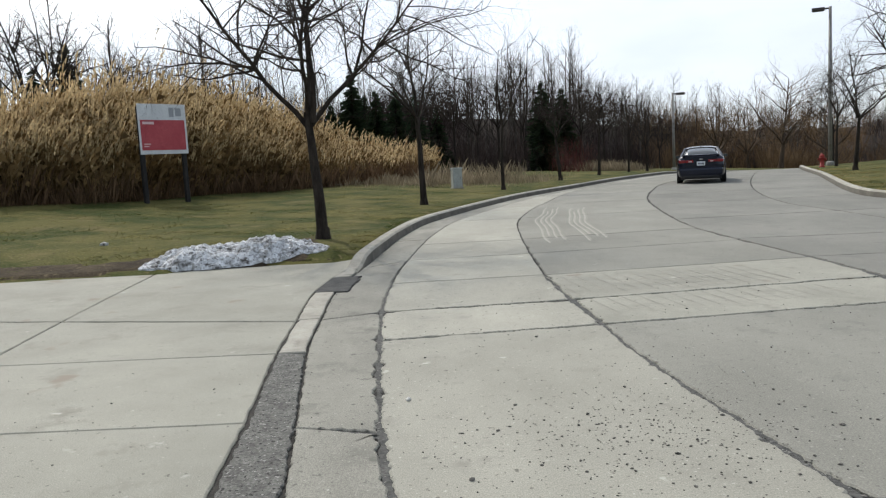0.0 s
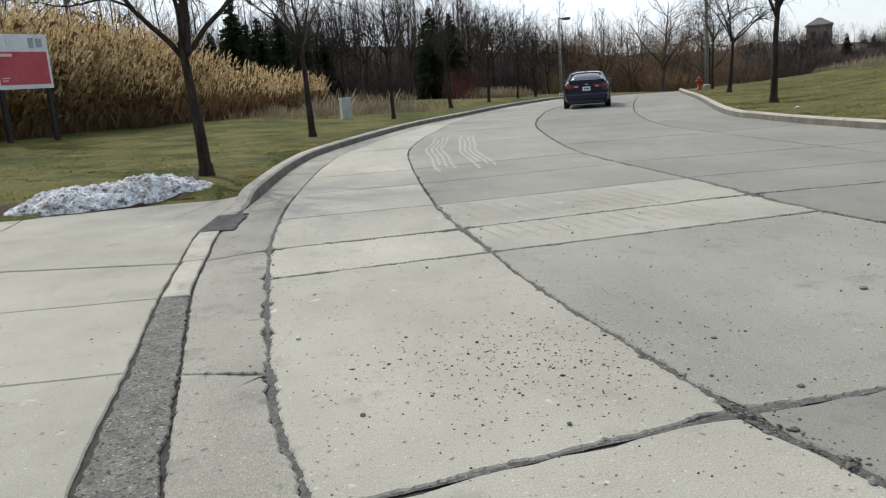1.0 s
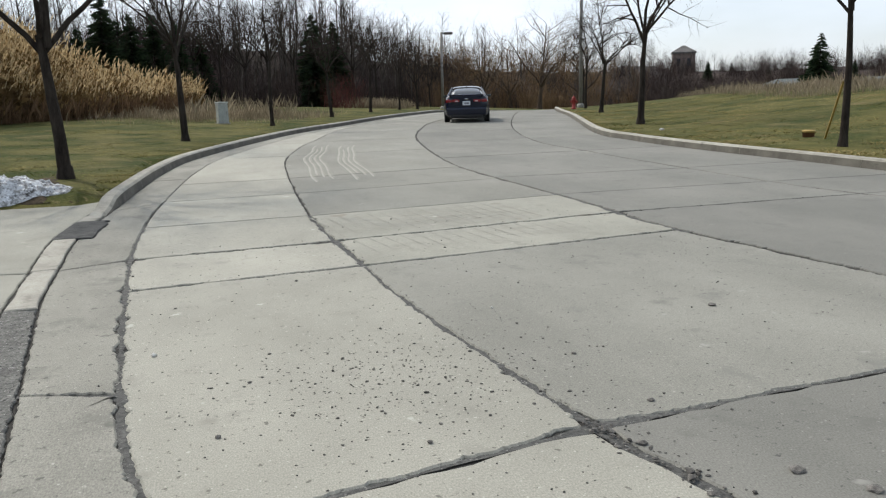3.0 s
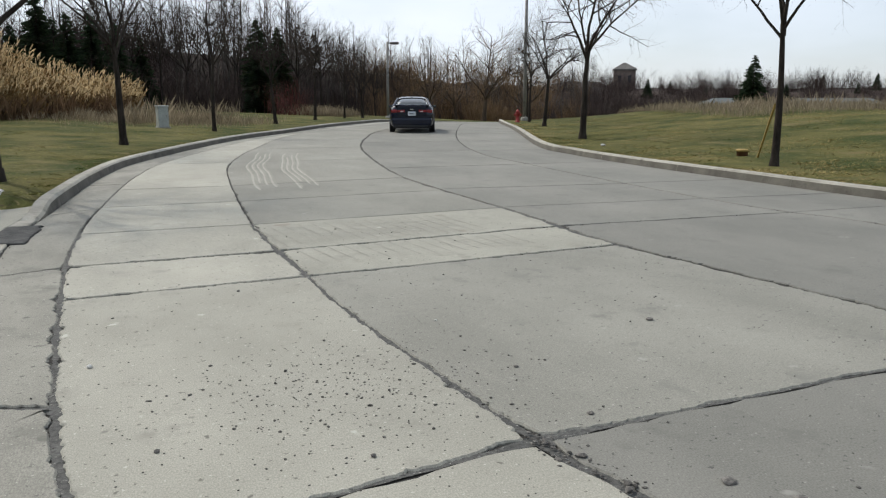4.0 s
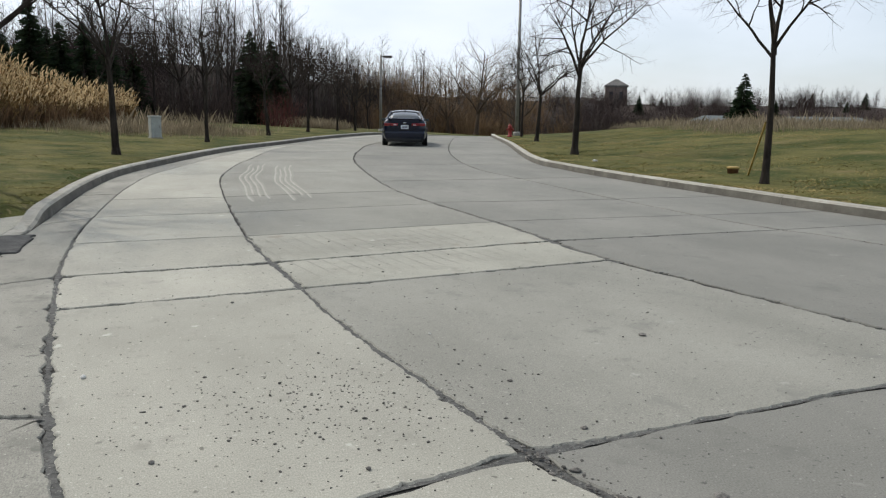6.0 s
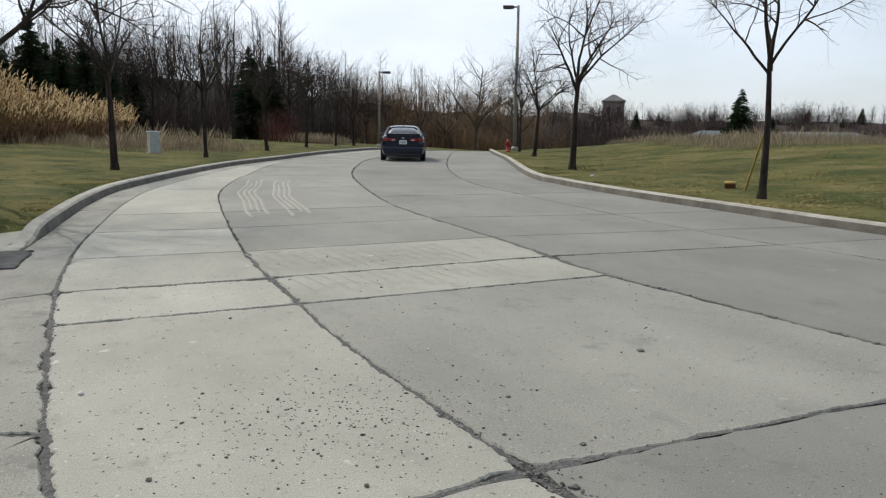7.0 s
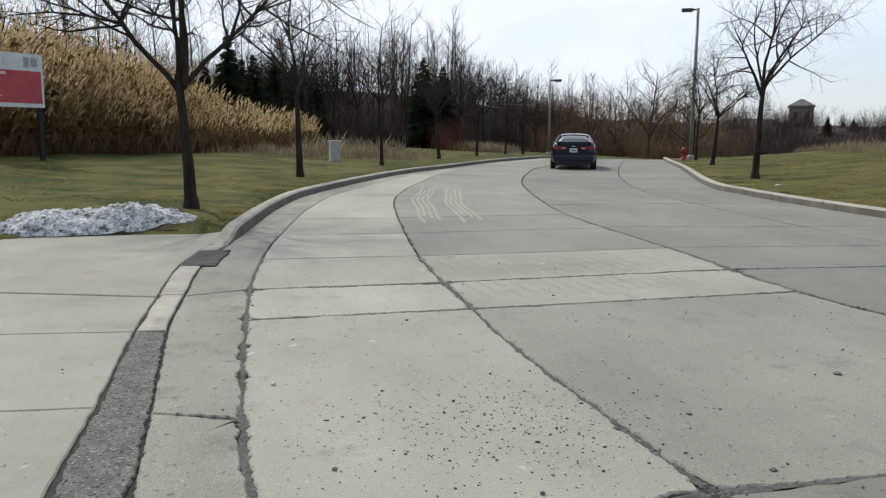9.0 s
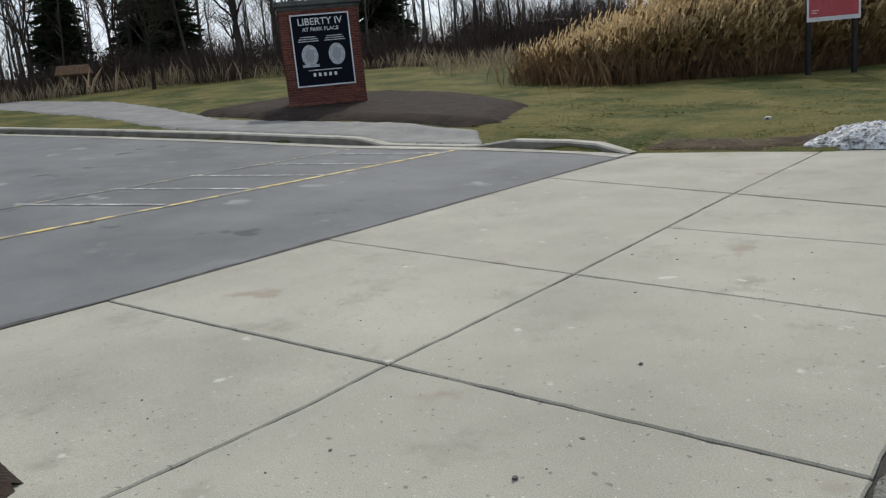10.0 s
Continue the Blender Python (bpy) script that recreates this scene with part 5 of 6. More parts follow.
# ---- snow ----
def snow_heap():
    v, f = [], []
    n, m = 230, 100
    for j in range(m + 1):
        for i in range(n + 1):
            u, w = i / n * 2 - 1, j / m * 2 - 1
            x = -3.12 + 1.36 * u
            y = 11.72 + 0.25 * u + 0.48 * w * (1 - 0.45 * u * u)
            e = max(0.0, 1 - abs(u) ** 2.2) * max(0.0, 1 - abs(w) ** 2.0)
            h = 0.28 * e ** 0.75 * (0.85 + 0.5 * nz(x * 1.5, y * 1.5, 2)) + 0.06 * nz(x * 5, y * 5, 7) * smooth(e * 6) + 0.03 * nz(x * 13, y * 13, 5) * smooth(e * 6) + (0.045 * abs(nz(x * 9, y * 15, 21)) + 0.028 * abs(nz(x * 21, y * 30, 9)) + 0.012 * nz(x * 55, y * 55, 4) - 0.022) * smooth(e * 7)
            x += 0.06 * nz(x * 4, y * 4, 11)
            y += 0.08 * nz(x * 4, y * 4, 13)
            v.append((x, y, lawn_z(x, y) + max(-0.02, h) - (0.04 if e < 0.02 else 0.0)))
    for j in range(m):
        for i in range(n):
            a = j * (n + 1) + i
            f.append((a, a + 1, a + n + 2, a + n + 1))
    return mesh("snow_heap", v, f, SNOW, True)


thing("snow_heap", "dirty melting snow heap at the drive's edge", "snow", data=snow_heap())


def rock(seed, size, mat, flat=0.7):
    rng = random.Random(seed)
    bm = bmesh.new()
    bmesh.ops.create_icosphere(bm, subdivisions=1, radius=size)
    for q in bm.verts:
        q.co *= rng.uniform(0.75, 1.2)
        q.co.z *= flat
    return from_bm("stone", bm, mat)


for x, y, size, mat in ((-0.2, 4.4, 0.028, PALE_STONE), (0.95, 2.86, 0.02, STONE), (1.84, 4.62, 0.016, PALE_STONE), (0.72, 5.85, 0.02, STONE), (2.0, 2.95, 0.03, STONE), (0.13, 3.2, 0.02, STONE), (3.16, 4.17, 0.045, STONE), (1.95, 3.64, 0.03, STONE), (2.15, 2.2, 0.05, STONE), (2.3, 2.0, 0.045, STONE), (-2.1, 2.9, 0.018, STONE), (-1.9, 1.7, 0.02, STONE)):
    thing("stone", "small loose stone lying on the concrete", "stone", pose(x, y, size * 0.65 * (0.2 if size > 0.026 and mat is STONE else 0.5), 0, 0, x * 90), "loose stones on the road", data=rock(int(x * 100 + y * 31), size * 0.65, mat, 0.3 if size > 0.026 and mat is STONE else 0.7))
ball = rock(77, 1.0, STONE)
bm = bmesh.new()
bm.from_mesh(ball)
bmesh.ops.triangulate(bm, faces=bm.faces)
rv = np.array([q.co[:] for q in bm.verts], np.float32)
rt = np.array([[q.index for q in fc.verts] for fc in bm.faces], np.int32)
bm.free()
grit = Heap()
for k in range(1700):
    q = rng.random()
    if q < 0.42:
        x, y = rng.gauss(0.95, 0.42), rng.gauss(3.65, 0.45)
    elif q < 0.75:
        x, y = rng.uniform(-0.3, 4.5), rng.uniform(1.5, 8.5)
    elif q < 0.85:
        y = rng.uniform(1.2, 8.8)
        x = float(at_y(rng.choice((GUTTER_L, LANE_1, KERB_L)), y)) + rng.gauss(0, 0.05)
    elif q < 0.94:
        y = 2.85 - abs(rng.gauss(0, 0.6))
        x = float(at_y(LANE_1, y)) + rng.gauss(0.02, 0.05)
    else:
        x, y = rng.uniform(-4, -1.1), rng.uniform(0.8, 5.5)
    s = rng.uniform(0.0025, 0.006) if rng.random() < 0.88 else rng.uniform(0.006, 0.011)
    if 0.85 < q < 0.94:
        s *= rng.uniform(0.7, 2.4)
    a = rng.uniform(0, 6.28)
    c, sn = math.cos(a) * s, math.sin(a) * s
    k1, k2 = rng.uniform(0.6, 1.5), rng.uniform(0.4, 0.9)
    grit.add(np.stack([rv[:, 0] * c * k1 - rv[:, 1] * sn + x, rv[:, 0] * sn * k1 + rv[:, 1] * c + y, rv[:, 2] * s * k2 + s * 0.4 * k2], 1), rt)
thing("gravel", "scattered dark grit and gravel on the concrete", "gravel", kind="stuff", data=grit.mesh("gravel", STONE))
for x, y, s in ((-5.9, 13.5, 0.09), (11.67, 18.67, 0.09)):
    thing("snow_lump", "small leftover lump of snow on the grass", "snow", pose(x, y, lawn_z(x, y) + s * 0.2), "snow lumps", data=rock(int(x * 7 + 50), s, SNOW, 0.5))


# ---- street furniture ----
def lamp_post(name, x, y, height, arm, turn, label):
    t = thing(name, label, "street lamp", pose(x, y, lawn_z(x, y), 0, 0, turn), "street lamps")
    part("base", lathe("base", [(0.2, -0.1), (0.2, 0.16), (0.17, 0.2), (0.12, 0.22)], CONCRETE_KERB, 14), t, "round concrete footing")
    part("pole", lathe("pole", [(0.105, 0.18), (0.095, height * 0.5), (0.07, height)], STEEL, 12), t, "weathered square-shouldered steel pole")
    part("arm", box("arm", (0, -0.03, height - 0.12, arm, 0.03, height - 0.04), LAMP_BROWN, 0.01), t)
    head = part("lamp_head", box("lamp_head", (arm - 0.1, -0.17, height - 0.17, arm + 0.5, 0.17, height - 0.01), LAMP_BROWN, 0.03), t, "flat dark lamp head")
    part("lens", box("lens", (arm - 0.04, -0.13, height - 0.185, arm + 0.44, 0.13, height - 0.165), FAR_WALL_PALE, 0.005), head)
    return t


lamp_post("street_lamp", 20.0, 40.65, 8.0, 0.35, 155, "tall street lamp on a weathered steel pole")
lamp_post("street_lamp", 16.9, 57.6, 5.6, 0.35, -25, "street lamp beyond the crest of the road")


def hydrant(x, y):
    t = thing("fire_hydrant", "red fire hydrant on the verge", "fire hydrant", pose(x, y, lawn_z(x, y), 0, 0, 40) @ Matrix.Scale(0.85, 4))
    part("barrel", lathe("barrel", [(0.17, -0.05), (0.17, 0.05), (0.12, 0.07), (0.115, 0.5), (0.15, 0.52), (0.15, 0.58)], HYDRANT_RED), t)
    part("bonnet", lathe("bonnet", [(0.14, 0.58), (0.13, 0.66), (0.08, 0.74), (0.03, 0.76), (0.03, 0.8)], HYDRANT_RED), t)
    for a in (0, 90, 180):
        part("nozzle", lathe("nozzle", [(0.06, 0.08), (0.06, 0.19), (0.07, 0.19), (0.07, 0.23)], HYDRANT_RED, 10), t, "", pose(0, 0, 0.45, 90, 0, a))


hydrant(18.77, 38.95)


def utility_box(x, y):
    t = thing("utility_box", "grey-green utility pedestal standing in the grass", "utility box", pose(x, y, lawn_z(x, y), 0, 0, 15) @ Matrix.Diagonal((0.68, 0.8, 1.0, 1.0)))
    part("plinth", box("plinth", (-0.34, -0.28, -0.1, 0.34, 0.28, 0.05), CONCRETE_KERB, 0.01), t, "concrete plinth")
    part("cabinet", box("cabinet", (-0.28, -0.22, 0.05, 0.28, 0.22, 0.78), BOX_GREY, 0.015), t)
    part("lid", box("lid", (-0.31, -0.25, 0.78, 0.31, 0.25, 0.84), BOX_GREY, 0.02), t)
    part("door", box("door", (-0.24, -0.235, 0.1, 0.24, -0.222, 0.74), BOX_GREY, 0.004), t)
    part("latch", box("latch", (0.14, -0.25, 0.4, 0.18, -0.235, 0.48), STEEL, 0.003), t)


utility_box(0.56, 31.7)


def stake():
    t = thing("tree_stake", "yellow plastic guard leaning against a tree trunk", "stake", pose(12.2, 13.35, lawn_z(12.2, 13.35)))
    a, b = Vector((0.15, 0.2, -0.05)), Vector((-0.72, -1.15, 1.15))
    vv, tt = tube([a, a.lerp(b, 0.5), b], [0.022, 0.022, 0.022], 8)
    part("sleeve", fast_mesh("sleeve", vv, tt, STAKE_YELLOW, True), t)


stake()
t = thing("valve_box", "rusty orange valve cap sitting in the grass", "valve cap", pose(12.39, 14.06, lawn_z(12.39, 14.06)))
part("body", lathe("body", [(0.12, -0.05), (0.12, 0.1), (0.13, 0.1)], RUST, 12), t)
part("cap", lathe("cap", [(0.135, 0.1), (0.135, 0.14), (0.11, 0.152)], STAKE_YELLOW, 12), t, "faded yellow lid")


# ---- the red sign ----
def site_sign():
    a, b = Vector((-8.87, 23.43, 0)), Vector((-8.0, 24.55, 0))
    d = b - a
    turn = math.degrees(math.atan2(d.y, d.x))
    z = lawn_z(-8.5, 24)
    w = d.length
    t = thing("site_sign", "faded red and white board on two black posts in the lawn", "sign", pose(a.x, a.y, z, 0, 0, turn))
    for x in (0, w):
        part("post", box("post", (x - 0.06, -0.05, -0.3, x + 0.06, 0.07, 2.9), POST_BLACK, 0.008), t, "black timber post")
    y = -0.075
    board = part("board", box("board", (-0.09, y, 1.48, w + 0.12, y + 0.022, 2.98), SIGN_WHITE, 0.004), t, "white board")
    part("red_panel", box("red_panel", (-0.03, y - 0.006, 1.60, w + 0.05, y - 0.001, 2.50), SIGN_RED), board, "faded red panel")
    part("logo", box("logo", (w - 0.46, y - 0.006, 2.60, w - 0.30, y - 0.001, 2.88), SIGN_SILVER), board)
    part("logo", box("logo", (w - 0.24, y - 0.006, 2.62, w - 0.04, y - 0.001, 2.86), SIGN_SILVER), board)
    part("lettering", box("lettering", (0.04, y - 0.009, 2.37, 0.42, y - 0.007, 2.45), SIGN_PINK), board, "pale lettering")
    for k, ww in enumerate((0.16, 0.22)):
        part("lettering", box("lettering", (0.04, y - 0.009, 1.70 + 0.07 * k, 0.04 + ww, y - 0.007, 1.73 + 0.07 * k), SIGN_PINK), board, "pale lettering")


site_sign()


# ---- brick monument ----
def text_mesh(words, size, mat, depth=0.004):
    cu = bpy.data.curves.new("lettering", "FONT")
    cu.body, cu.size, cu.extrude, cu.align_x, cu.offset = words, size, depth, "CENTER", 0.012 * size
    ob = bpy.data.objects.new("lettering", cu)
    scene.collection.objects.link(ob)
    me = bpy.data.meshes.new_from_object(ob.evaluated_get(bpy.context.evaluated_depsgraph_get()))
    bpy.data.objects.remove(ob)
    me.materials.clear()
    me.materials.append(mat)
    return me


def disc(name, rx, rz, mat, squash=0.0):
    v = [(0, 0, 0)] + [(rx * math.cos(a) * (1 - squash * (a > 3.14)), 0, rz * math.sin(a)) for a in (2 * math.pi * k / 28 for k in range(28))]
    v += [(x, -0.004, z) for x, _, z in v[1:]]
    f = [tuple(range(29, 57))] + [(1 + k, 1 + (k + 1) % 28, 29 + (k + 1) % 28, 29 + k) for k in range(28)]
    return mesh(name, v, f, mat)


def monument():
    a, b = Vector((-18.2, 12.1, 0)), Vector((-17.0, 13.85, 0))
    d = b - a
    w, turn = 2.1, math.degrees(math.atan2(d.y, d.x))
    hgt, deep = 2.72, 0.75
    z = lawn_z(-17.6, 13) + 0.02
    t = thing("monument_sign", "red brick entrance monument with a dark lettered plaque", "sign", pose(a.x, a.y, z, 0, 0, turn))
    core = part("core", box("core", (0.02, 0.02, -0.4, w - 0.02, deep - 0.02, hgt), BRICK_MORTAR), t, "mortar core")
    part("cap", box("cap", (-0.1, -0.14, hgt, w + 0.1, deep + 0.1, hgt + 0.13), CAP_STONE, 0.02), t, "dark stone cap")
    part("cap_shadow_course", box("cap_shadow_course", (-0.03, -0.05, hgt - 0.09, w + 0.03, deep + 0.03, hgt), CAP_STONE, 0.01), t)
    px0, px1, pz0, pz1 = 0.28, w - 0.26, 0.62, 2.5
    frame_part = part("plaque", box("plaque", (px0, -0.05, pz0, px1, 0.01, pz1), SIGN_BLACK, 0.006), t, "dark plaque with pale lettering")
    e = 0.035
    for nm, q in (("border", (px0, -0.06, pz0, px1, -0.049, pz0 + e)), ("border", (px0, -0.06, pz1 - e, px1, -0.049, pz1)), ("border", (px0, -0.06, pz0 + e, px0 + e, -0.049, pz1 - e)), ("border", (px1 - e, -0.06, pz0 + e, px1, -0.049, pz1 - e))):
        part(nm, box(nm, q, SIGN_WHITE), frame_part, "white border")
    cx = (px0 + px1) / 2
    at = lambda x, zz: pose(x, -0.054, zz, 90, 0, 0)
    part("lettering", text_mesh("LIBERTY IV", 0.25, SIGN_WHITE), frame_part, "white capitals", at(cx, 2.22))
    part("lettering", text_mesh("AT PARK PLACE", 0.135, SIGN_WHITE), frame_part, "white capitals", at(cx, 2.06))
    for x0 in (px0 + 0.14, cx + 0.06):
        for k, ww in enumerate((0.42, 0.5, 0.56)):
            part("lettering", box("lettering", (x0 + 0.28 - ww / 2, -0.056, 1.90 - 0.055 * k, x0 + 0.28 + ww / 2, -0.0505, 1.925 - 0.055 * k), SIGN_GREY), frame_part, "illegible small lettering")
    for x0 in (px0 + 0.42, px1 - 0.42):
        part("seal", disc("seal", 0.22, 0.28, SIGN_GREY), frame_part, "round grey seal", pose(x0, -0.052, 1.43))
        part("seal_centre", disc("seal_centre", 0.12, 0.16, SIGN_SILVER), frame_part, "", pose(x0, -0.058, 1.44))
    part("seal_foot", box("seal_foot", (px0 + 0.2, -0.057, 1.13, px0 + 0.64, -0.0505, 1.2), SIGN_GREY), frame_part)
    part("lettering", box("lettering", (cx - 0.45, -0.056, 1.03, cx + 0.45, -0.0505, 1.06), SIGN_GREY), frame_part, "illegible small lettering")
    for k in range(5):
        x0 = cx - 0.33 + 0.14 * k
        part("bar", box("bar", (x0, -0.056, 0.88, x0 + 0.07, -0.0505, 0.97), SIGN_WHITE), frame_part)
    # bricks
    bl, bh, gp = 0.194, 0.057, 0.010
    front = box("brick", (0, -0.012, 0, bl, 0.06, bh), BRICK, 0.003)
    half = box("brick", (0, -0.012, 0, bl / 2 - gp / 2, 0.06, bh), BRICK, 0.003)
    side = box("brick", (-0.012, 0, 0, 0.06, bl, bh), BRICK, 0.003)
    rest = bmesh.new()
    made = 0
    course = 0
    zz = 0.0
    while zz + bh < hgt - 0.08:
        x = 0.0 if course % 2 == 0 else -(bl + gp) / 2
        while x < w - 0.03:
            x0, x1 = max(0, x), min(w, x + bl)
            hidden = x0 > px0 - 0.02 and x1 < px1 + 0.02 and zz > pz0 - 0.01 and zz + bh < pz1 + 0.01
            if not hidden and x1 - x0 > 0.05:
                if x1 - x0 > bl - 0.01 and made < 300:
                    part("brick", front, t, "", pose(x0, 0, zz))
                    made += 1
                elif abs((x1 - x0) - (bl / 2 - gp / 2)) < 0.012 and made < 300:
                    part("brick", half, t, "", pose(x0, 0, zz))
                    made += 1
                else:
                    box_bm(rest, x0, -0.012, zz, x1, 0.06, zz + bh)
            x += bl + gp
        y = 0.07 if course % 2 == 0 else 0.07 - (bl + gp) / 2
        while y < deep - 0.03:
            y0, y1 = max(0.065, y), min(deep, y + bl)
            if y1 - y0 > 0.05:
                if y1 - y0 > bl - 0.01 and made < 300:
                    part("brick", side, t, "", pose(0, y0, zz))
                    made += 1
                else:
                    box_bm(rest, -0.012, y0, zz, 0.05, y1, zz + bh)
                box_bm(rest, w - 0.05, y0, zz, w + 0.012, y1, zz + bh)
            y += bl + gp
        zz += bh + gp
        course += 1
    tagged(part("brickwork", from_bm("brickwork", rest, BRICK), t), kind="stuff")


monument()


# ---- the car ----
def body_surface(name, stations, mat, ring=None, smooth_faces=True):
    """Skin over cross sections: each station is x and a list of (y, z) from the sill to the middle line, mirrored to the other side."""
    v, f = [], []
    n = len(stations[0][1])
    for x, half in stations:
        for y, z in half:
            v.append((x, y, z))
        for y, z in half[::-1][1:]:
            v.append((x, -y, z))
    m = 2 * n - 1
    for i in range(len(stations) - 1):
        for k in range(m - 1):
            f.append((i * m + k, i * m + k + 1, (i + 1) * m + k + 1, (i + 1) * m + k))
    f.append(tuple(range(m))[::-1])
    f.append(tuple(range((len(stations) - 1) * m, len(stations) * m)))
    bm = bmesh.new()
    bm.from_mesh(mesh(name, v, f, mat))
    return bm


def wheel(parent, x, y, side):
    w = part("wheel", lathe("wheel", [(0.20, -0.105), (0.30, -0.11), (0.325, -0.09), (0.335, -0.05), (0.335, 0.05), (0.325, 0.09), (0.30, 0.11), (0.215, 0.112), (0.215, 0.06)], RUBBER, 32), parent, "black tyre", pose(x, y, 0.335, -90 * side, 0, 0))
    rim = part("rim", lathe("rim", [(0.0, 0.035), (0.19, 0.035), (0.205, 0.115), (0.217, 0.115), (0.218, 0.05)], RIM_METAL, 28), w, "silver alloy rim")
    bm = bmesh.new()
    for k in range(5):
        a = 2 * math.pi * k / 5
        for s in (-1, 1):
            q = box_bm(bmesh.new(), 0.03, s * 0.028 - 0.013, 0.06, 0.205, s * 0.028 + 0.013, 0.10, 0.004)
            me = bpy.data.meshes.new("x")
            q.transform(Matrix.Rotation(a, 4, "Z"))
            q.to_mesh(me)
            q.free()
            bm.from_mesh(me)
    bmesh.ops.create_cone(bm, cap_ends=True, segments=16, radius1=0.05, radius2=0.04, depth=0.05, matrix=Matrix.Translation((0, 0, 0.09)))
    part("spokes", from_bm("spokes", bm, RIM_METAL), w, "five twin spokes")


def sedan(m):
    """Rear axle at the origin, nose to +x."""
    t = thing("car", "dark blue saloon car standing on the concrete road", "car", m)

    def lower(x, wide, sill, belt, deck, crown):
        return (x, [(wide * 0.80, sill), (wide * 0.95, sill + 0.03), (wide * 0.99, sill + 0.2), (wide, (sill + belt) / 2 + 0.05), (wide * 0.985, belt - 0.12), (wide * 0.93, belt), (wide * 0.80, deck), (wide * 0.4, deck + crown), (0, deck + crown * 1.15)])
    body = body_surface("body", [lower(-1.06, 0.60, 0.34, 0.80, 0.86, 0.01), lower(-1.02, 0.80, 0.26, 0.98, 1.05, 0.02), lower(-0.92, 0.87, 0.24, 1.04, 1.12, 0.025), lower(-0.6, 0.905, 0.23, 1.05, 1.10, 0.03), lower(0.0, 0.925, 0.22, 1.03, 1.05, 0.03), lower(0.8, 0.925, 0.21, 0.98, 0.99, 0.02), lower(1.8, 0.925, 0.21, 0.94, 0.96, 0.02), lower(2.3, 0.92, 0.22, 0.92, 0.97, 0.04), lower(2.9, 0.915, 0.23, 0.86, 0.92, 0.05), lower(3.4, 0.86, 0.24, 0.76, 0.80, 0.05), lower(3.72, 0.72, 0.26, 0.66, 0.68, 0.03), lower(3.82, 0.5, 0.32, 0.56, 0.58, 0.01)], PAINT)
    me = from_bm("body", body, PAINT, True)
    ob = part("body", me, t, "glossy dark blue bodywork")
    sub = ob.modifiers.new("round", "SUBSURF")
    sub.levels = sub.render_levels = 1
    # greenhouse
    def upper(x, yb, zb, yt, zt):
        return (x, [(yb, zb), (yb * 0.6 + yt * 0.4, zb * 0.6 + zt * 0.4), (yt + 0.03, zt - 0.1), (yt, zt - 0.03), (yt * 0.75, zt + 0.005), (yt * 0.4, zt + 0.018), (0, zt + 0.022)])
    glass = body_surface("glass", [upper(-0.62, 0.70, 1.02, 0.60, 1.11), upper(-0.25, 0.79, 1.0, 0.57, 1.27), upper(0.2, 0.84, 0.98, 0.545, 1.385), upper(0.7, 0.85, 0.97, 0.55, 1.425), upper(1.3, 0.855, 0.95, 0.56, 1.425), upper(1.75, 0.855, 0.94, 0.555, 1.36), upper(2.2, 0.82, 0.93, 0.55, 1.15), upper(2.55, 0.72, 0.90, 0.56, 0.97)], CAR_GLASS)
    part("window_glass", from_bm("window_glass", glass, CAR_GLASS, True), t, "tinted glasshouse")
    roof = body_surface("roof", [upper(x, yb, zb, yt, zt) for x, yb, zb, yt, zt in ((0.12, 0.585, 1.30, 0.57, 1.385), (0.2, 0.60, 1.31, 0.575, 1.40), (0.7, 0.61, 1.35, 0.58, 1.44), (1.3, 0.615, 1.35, 0.59, 1.44), (1.72, 0.60, 1.29, 0.575, 1.385))], PAINT)
    part("roof", from_bm("roof", roof, PAINT, True), t, "dark blue roof panel")
    for s in (-1, 1):
        for nm, pts, r in (("pillar", [(-0.72, 0.77, 1.03), (-0.3, 0.70, 1.17), (0.15, 0.60, 1.36)], 0.055), ("pillar", [(2.5, 0.77, 0.93), (2.15, 0.69, 1.12), (1.75, 0.60, 1.36)], 0.035), ("window_trim", [(-0.42, 0.80, 1.03), (0.2, 0.87, 1.0), (1.2, 0.885, 0.97), (2.3, 0.86, 0.935)], 0.013), ("window_trim", [(-0.42, 0.80, 1.03), (0.0, 0.69, 1.26), (0.5, 0.635, 1.38), (1.1, 0.63, 1.405), (1.6, 0.64, 1.36), (2.3, 0.80, 0.95)], 0.012), ("door_pillar", [(1.02, 0.885, 0.96), (0.98, 0.75, 1.2), (0.95, 0.63, 1.39)], 0.03)):
            vv, tt = tube([(x, y * s, z) for x, y, z in pts], [r] * len(pts), 8)
            part(nm, fast_mesh(nm, vv, tt, PAINT if nm == "pillar" else (CHROME if nm == "window_trim" else CAR_TRIM), True), t, "chrome window trim" if nm == "window_trim" else "")
        mir = part("wing_mirror", box("wing_mirror", (1.98, s * 0.9 - 0.02 + (0 if s > 0 else -0.13), 0.97, 2.12, s * 0.9 + 0.02 + (0.13 if s > 0 else 0), 1.09), PAINT, 0.035), t, "dark blue door mirror")
        part("mirror_glass", box("mirror_glass", (1.968, s * 0.965 - 0.065, 0.985, 1.985, s * 0.965 + 0.065, 1.075), CAR_GLASS, 0.004), mir)
        for x in (0.62, 1.6):
            part("door_handle", box("door_handle", (x - 0.1, s * 0.925 - 0.015, 0.86, x + 0.1, s * 0.925 + 0.02, 0.895), PAINT, 0.008), t)
            part("door_gap", box("door_gap", (x + 0.42, s * 0.921 - 0.006, 0.34, x + 0.428, s * 0.921 + 0.006, 0.96), CAR_TRIM), t)
